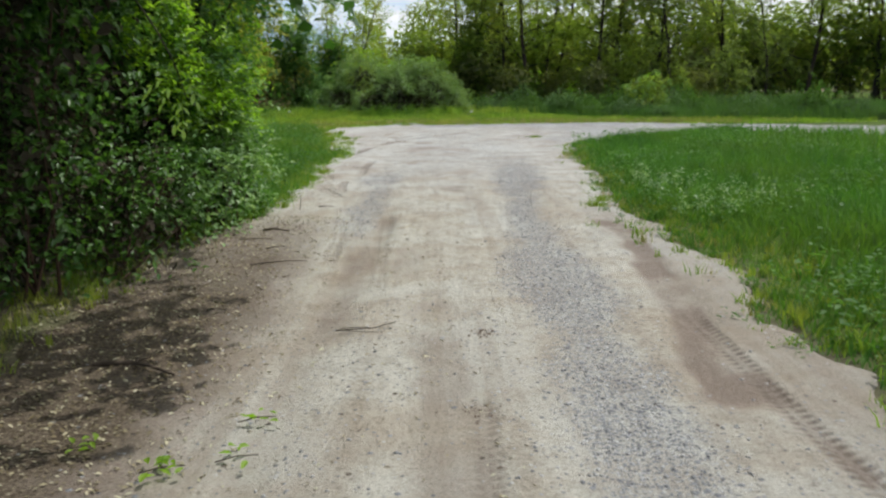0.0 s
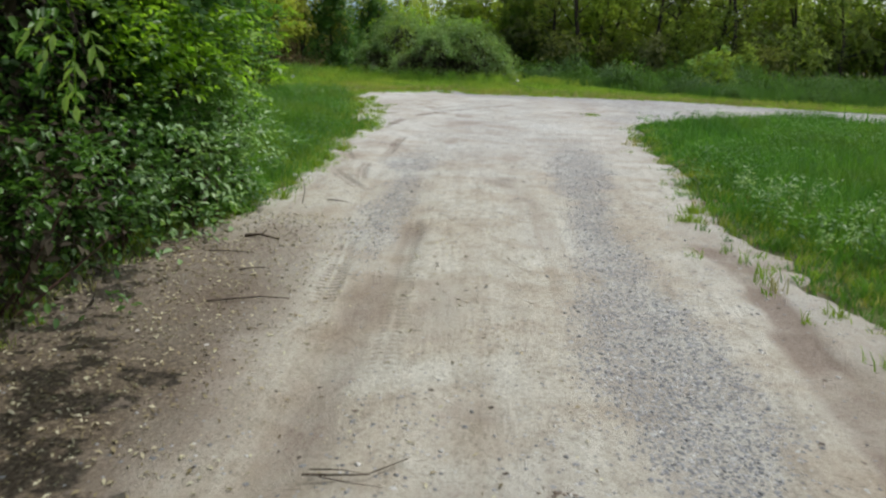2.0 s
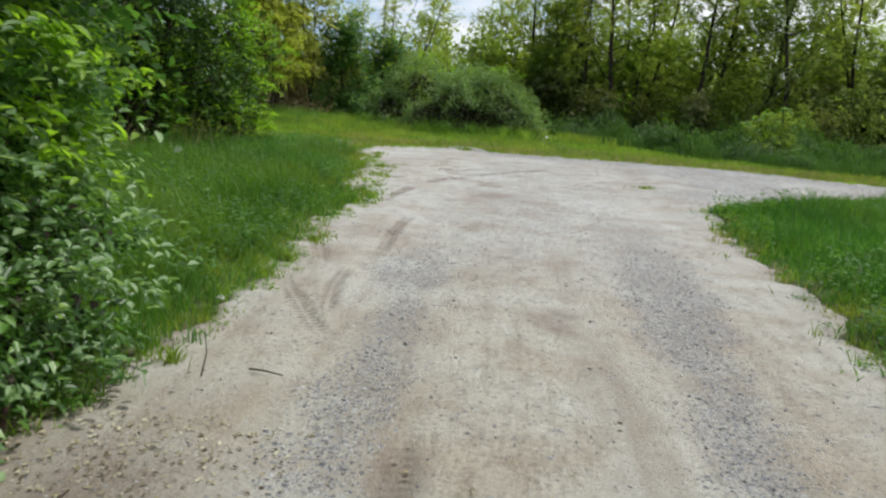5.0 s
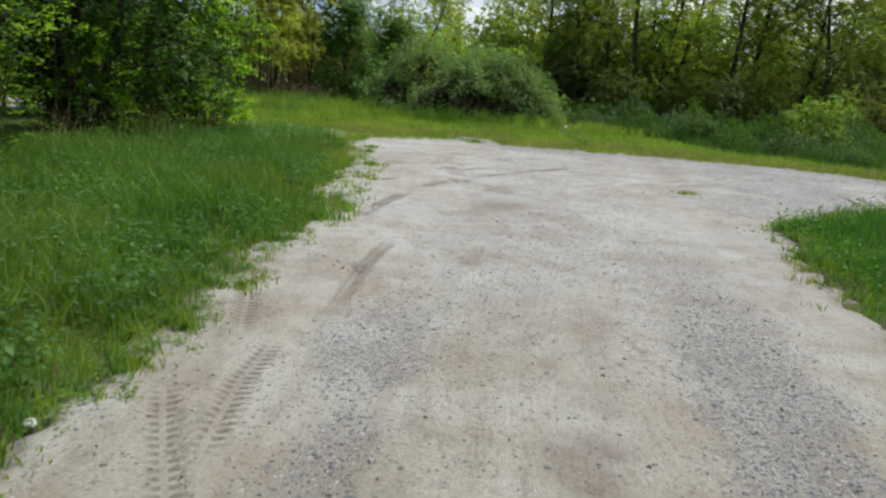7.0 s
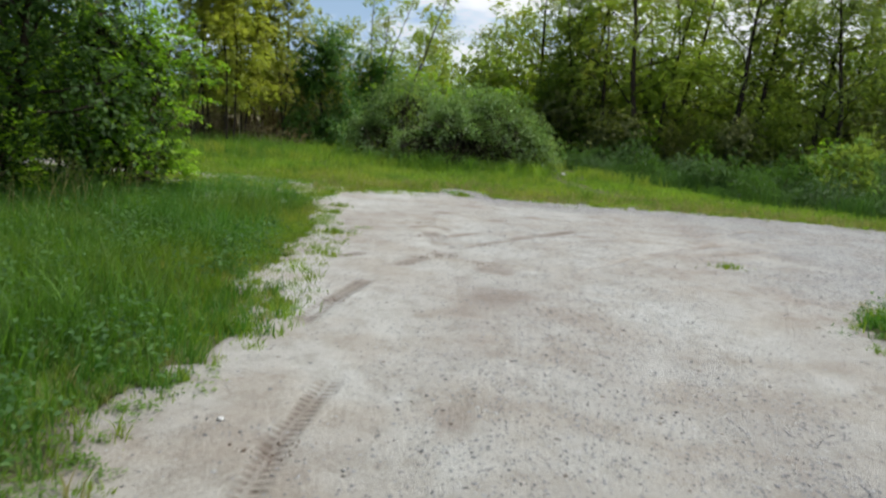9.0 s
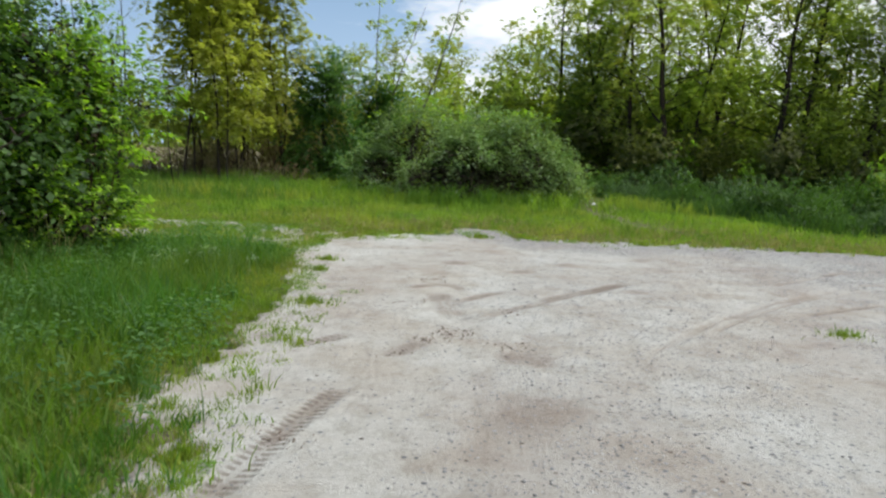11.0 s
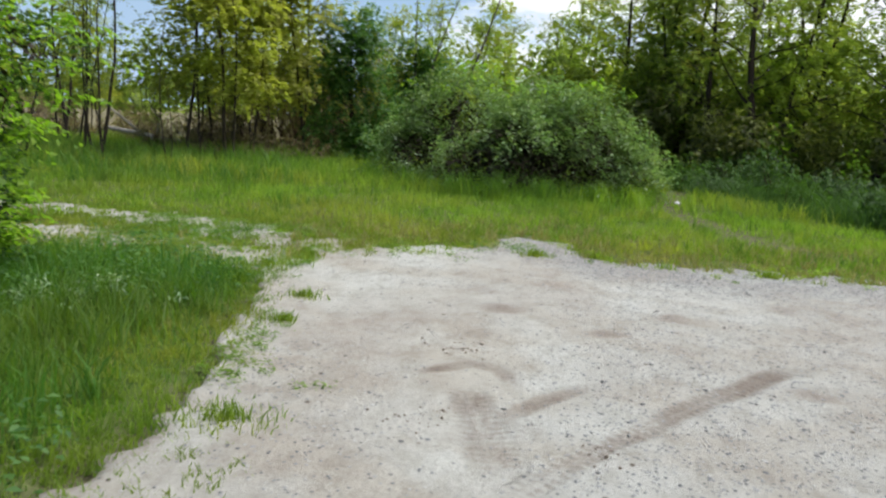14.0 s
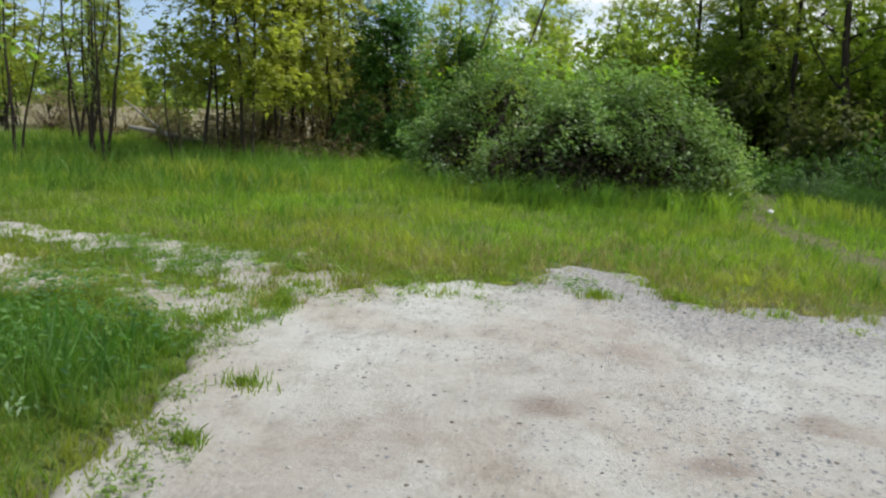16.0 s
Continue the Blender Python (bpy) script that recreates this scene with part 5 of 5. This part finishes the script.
for i, (x, y, r, tall) in enumerate(((-1.87, 11.58, 0.09, 0.13), (-1.90, 11.0, 0.14, 0.10), (-1.85, 12.42, 0.12, 0.08), (-2.1, 14.9, 0.2, 0.10), (-1.9, 15.6, 0.16, 0.08), (2.15, 18.72, 0.16, 0.07), (-3.05, 22.75, 0.11, 0.10), (-3.3, 22.25, 0.22, 0.09), (-2.65, 21.3, 0.18, 0.08), (-2.55, 20.6, 0.12, 0.09), (-1.83, 9.2, 0.06, 0.12), (1.72, 8.9, 0.12, 0.10), (1.85, 9.3, 0.15, 0.09), (-2.2, 18.9, 0.25, 0.10), (-1.0, 23.9, 0.2, 0.09), (-0.4, 24.1, 0.22, 0.08), (1.3, 23.8, 0.18, 0.08))):
    tuft(400 + i, r, int(260 * r / 0.12), tall, M_GRASSY, "small tuft of yellow-green grass on the gravel", x, y)
for i, (x, y, r, tall) in enumerate(((-2.6, 29.25, 0.5, 0.5), (-1.9, 29.05, 0.6, 0.55), (-1.1, 29.1, 0.6, 0.5), (-0.3, 29.5, 0.6, 0.45), (0.5, 30.2, 0.5, 0.4), (-3.6, 29.9, 0.6, 0.5), (-4.4, 30.6, 0.6, 0.45))):
    tuft(470 + i, r, 700, tall, M_WEST, "tall green grass at the foot of the bramble mound", x, y)


def silver_patch(seed, x, y, r, tall, label):
    """Pale-leaved plants whose small narrow leaves stand out of the grass."""
    rng = np.random.default_rng(seed)
    k = 15
    i = np.repeat(np.arange(k), 16)
    cx, cy, top = rng.normal(size=k) * r * 0.55, rng.normal(size=k) * r * 0.45, tall * rng.uniform(0.6, 1.1, k)
    P = np.stack([cx[i] + rng.normal(size=len(i)) * 0.03, cy[i] + rng.normal(size=len(i)) * 0.03, top[i] * rng.uniform(0.6, 1.0, len(i))], 1)
    ob = new("pale_weeds", leaf_mesh("pale_weeds", P, rand_dirs(rng, len(P)) + np.array([0, 0, 0.6]), 0.045, M_SILVER, rng, 0.3))
    ob.matrix_basis = pose(x, y, float(height(x, y)))
    return tagged(ob, label, "weeds", kind="stuff")


for i, (x, y) in enumerate(((2.5, 9.65), (2.65, 9.3), (2.6, 7.7), (3.4, 8.6), (-3.9, 20.2))):
    silver_patch(450 + i, x, y, 0.55, 0.36 if x > 0 else 0.24, "patch of pale silvery plants in the grass")
for i, (x, y) in enumerate(((-5.3, 18.6), (-5.5, 19.2), (-5.9, 18.0), (-5.2, 20.1), (-5.8, 17.0))):
    tuft(460 + i, 0.5, 60, 0.75, M_STRAW, "pale dry stalks standing below the trees", x, y)


def scatter_stones(seed, count):
    rng = np.random.default_rng(seed)
    n = count * 5
    x, y = rng.uniform(-3, 8, n), 1.0 + 23.3 * rng.random(n) ** 1.2
    d = road_depth(x, y)
    g, w, s, _ = road_fields(x, y)
    ok = (d > 0.02) & (rng.random(n) < (0.012 + 0.6 * g) * (1 - 0.45 * sstep(12, 16, y)) - 0.9 * sstep(-0.7, -1.2, x) * sstep(9.0, 7.5, y))
    x, y, s = x[ok][:count], y[ok][:count], s[ok][:count]
    n = len(x)
    size = 0.0035 + 0.010 * rng.random(n) ** 2.6
    base = np.array([[1, 0, 0], [0, 1, 0], [-1, 0, 0], [0, -1, 0], [0, 0, 0.7], [0, 0, -0.6]])
    V = base[None] * size[:, None, None] * rng.uniform(0.6, 1.35, (n, 6, 1)) * rng.uniform(0.7, 1.3, (n, 1, 3))
    V = V + np.stack([x, y, height(x, y) + 0.013 + s], 1)[:, None]
    f = np.array([[0, 1, 4], [1, 2, 4], [2, 3, 4], [3, 0, 4], [1, 0, 5], [2, 1, 5], [3, 2, 5], [0, 3, 5]])
    F = (f[None] + (np.arange(n) * 6)[:, None, None]).reshape(-1, 3)
    return tagged(new("gravel", mesh_np("gravel", V.reshape(-1, 3), F, M_STONE)), "loose grey crushed stone on the track", "gravel", kind="stuff")


scatter_stones(301, 34000)


def clods(seed, x, y, r, n, label):
    """Crumbled lumps of damp soil where a wheel has torn the ground."""
    rng = np.random.default_rng(seed)
    px, py = rng.normal(size=n) * r * 0.5, rng.normal(size=n) * r * 0.5
    size = 0.003 + 0.009 * rng.random(n) ** 2.5
    base = np.array([[1, 0, 0], [0, 1, 0], [-1, 0, 0], [0, -1, 0], [0, 0, 0.8], [0, 0, -0.5]])
    V = base[None] * size[:, None, None] * rng.uniform(0.6, 1.35, (n, 6, 1)) * rng.uniform(0.7, 1.3, (n, 1, 3))
    s = road_fields(px + x, py + y)[2]
    V = V + np.stack([px, py, height(px + x, py + y) - height(x, y) + 0.012 + s], 1)[:, None]
    f = np.array([[0, 1, 4], [1, 2, 4], [2, 3, 4], [3, 0, 4], [1, 0, 5], [2, 1, 5], [3, 2, 5], [0, 3, 5]])
    F = (f[None] + (np.arange(n) * 6)[:, None, None]).reshape(-1, 3)
    ob = new("soil_clods", mesh_np("soil_clods", V.reshape(-1, 3), F, M_CLOD))
    ob.matrix_basis = pose(x, y, float(height(x, y)))
    return tagged(ob, label, "soil", kind="stuff")


for i, (x, y, r, n) in enumerate(((-0.90, 18.17, 0.16, 130), (-1.08, 17.93, 0.12, 60), (-1.25, 17.55, 0.14, 50), (-0.46, 17.85, 0.12, 40), (-1.36, 19.2, 0.2, 40), (-0.5, 19.05, 0.12, 30), (-1.55, 15.9, 0.2, 60), (-1.24, 13.2, 0.14, 50), (0.24, 4.5, 0.08, 50), (0.14, 3.4, 0.12, 50), (-1.3, 20.4, 0.3, 50))):
    clods(520 + i, x, y, r, n, "crumbled brown soil torn up by a wheel")


# litter on the track
def litter(seed, n, box, label):
    rng = np.random.default_rng(seed)
    x, y = rng.uniform(box[0], box[1], n), rng.uniform(box[2], box[3], n)
    ok = (road_depth(x, y) > -0.3) & (rng.random(n) < 0.06 + 0.95 * sstep(-0.7, -1.7, x))
    x, y = x[ok], y[ok]
    g, w, s, _ = road_fields(x, y)
    P = np.stack([x, y, height(x, y) + 0.02 + s], 1)
    return tagged(new("leaf_litter", leaf_mesh("leaf_litter", P, np.tile([[0, 0, 2.5]], (len(x), 1)), rng.uniform(0.012, 0.034, len(x)), M_CHIP, rng, 0.4)), label, "leaf litter", kind="stuff")


litter(311, 22000, (-2.8, 0.4, 1.2, 8.6), "pale dry leaf scraps on the gravel below the hedge")


def stick(x, y, pts, r, label, forks=()):
    root = new("stick")
    z = float(height(x, y)) + 0.02
    part("branch", tubes("branch", [(np.array(pts, float), r * np.linspace(1, 0.4, len(pts)))], M_STICK, 6), root)
    for fk in forks:
        part("twig", tubes("twig", [(np.array(fk, float), r * 0.6 * np.linspace(1, 0.4, len(fk)))], M_STICK, 5), root)
    root.matrix_basis = pose(x, y, z)
    return tagged(root, label, "stick", "sticks on the track")


stick(-0.46, 4.6, [(-0.18, -0.04, 0), (-0.08, -0.05, 0.01), (0.04, -0.04, 0.012), (0.17, 0.09, 0.008)], 0.0045, "thin forked brown twig lying on the gravel", [[(-0.16, -0.01, 0.004), (-0.05, -0.02, 0.014), (0.04, -0.035, 0.012)], [(-0.12, -0.05, 0.002), (0.0, -0.09, 0.006), (0.1, -0.10, 0.004)]])
stick(-1.6, 3.98, [(-0.26, 0.07, 0), (-0.05, 0.06, 0.012), (0.06, 0.0, 0.016), (0.22, -0.1, 0.0)], 0.014, "dark crooked stick lying in the shade", [[(-0.05, 0.06, 0.01), (0.03, 0.12, 0.02)]])
stick(-1.62, 7.74, [(-0.14, 0.03, 0.0), (-0.03, 0.03, 0.015), (0.13, -0.05, 0.004)], 0.013, "short dark forked stick on the gravel", [[(-0.02, 0.03, 0.012), (0.0, 0.11, 0.03)]])
stick(-1.48, 6.95, [(-0.07, -0.04, 0), (0.0, 0.0, 0.006), (0.08, 0.03, 0)], 0.006, "small thin twig on the gravel")
stick(-1.35, 6.35, [(-0.2, -0.06, 0), (-0.06, -0.02, 0.008), (0.08, 0.03, 0.01), (0.24, 0.05, 0)], 0.006, "long thin grey twig on the gravel")
stick(-1.72, 7.3, [(-0.16, 0.02, 0), (0.0, 0.0, 0.01), (0.15, 0.03, 0)], 0.005, "thin grey twig on the gravel below the hedge")
stick(-1.33, 9.14, [(-0.09, 0.03, 0), (0.0, 0.0, 0.008), (0.09, -0.02, 0)], 0.006, "small thin twig on the gravel")
stick(-1.62, 9.05, [(0, 0, -0.02), (0.02, 0.02, 0.10), (0.0, 0.05, 0.21)], 0.004, "thin dry stalk standing in the gravel")


def fallen(seed, x, y, n, label):
    rng = np.random.default_rng(seed)
    root = new("fallen_sprig")
    for _ in range(n):
        q = np.append(rng.normal(size=2) * 0.045, rng.uniform(0.02, 0.04))
        part("leaf", leaf_mesh("leaf", q[None], np.array([[0, 0, 1.6]]), 0.05, M_BRIGHT, rng, 0.5, True), root)
    part("twig", tubes("twig", [(np.array([(-0.08, -0.03, 0.02), (0, 0, 0.03), (0.08, 0.03, 0.02)]), [0.003, 0.003, 0.002])], M_STICK, 4), root)
    root.matrix_basis = pose(x, y, float(height(x, y)))
    return tagged(root, label, "sprig", "fallen sprigs")


for i, (x, y, n) in enumerate(((-0.83, 3.32, 9), (-1.10, 2.87, 14), (-1.49, 3.07, 8), (-0.83, 2.95, 5))):
    fallen(330 + i, x, y, n, "fresh green sprig fallen on the gravel")


def scrap(x, y, s, label):
    bm = bmesh.new()
    bmesh.ops.create_icosphere(bm, subdivisions=2, radius=s)
    for v in bm.verts:
        v.co.z *= 0.35
        v.co += 0.45 * s * noise.noise_vector(v.co * (2.2 / s) + Vector((x, y, 0)))
    me = bpy.data.meshes.new("litter")
    bm.to_mesh(me)
    bm.free()
    me.materials.append(M_LITTER)
    ob = new("litter", me)
    ob.matrix_basis = pose(x, y, float(height(x, y)) + 0.02 + s * 0.2)
    return tagged(ob, label, "litter")


scrap(-1.57, 13.43, 0.018, "crumpled white scrap on the gravel")
scrap(-1.98, 10.35, 0.03, "crumpled white scrap at the edge of the track")
scrap(1.1, 29.4, 0.05, "white scrap lying in the grass").location.z += 0.12
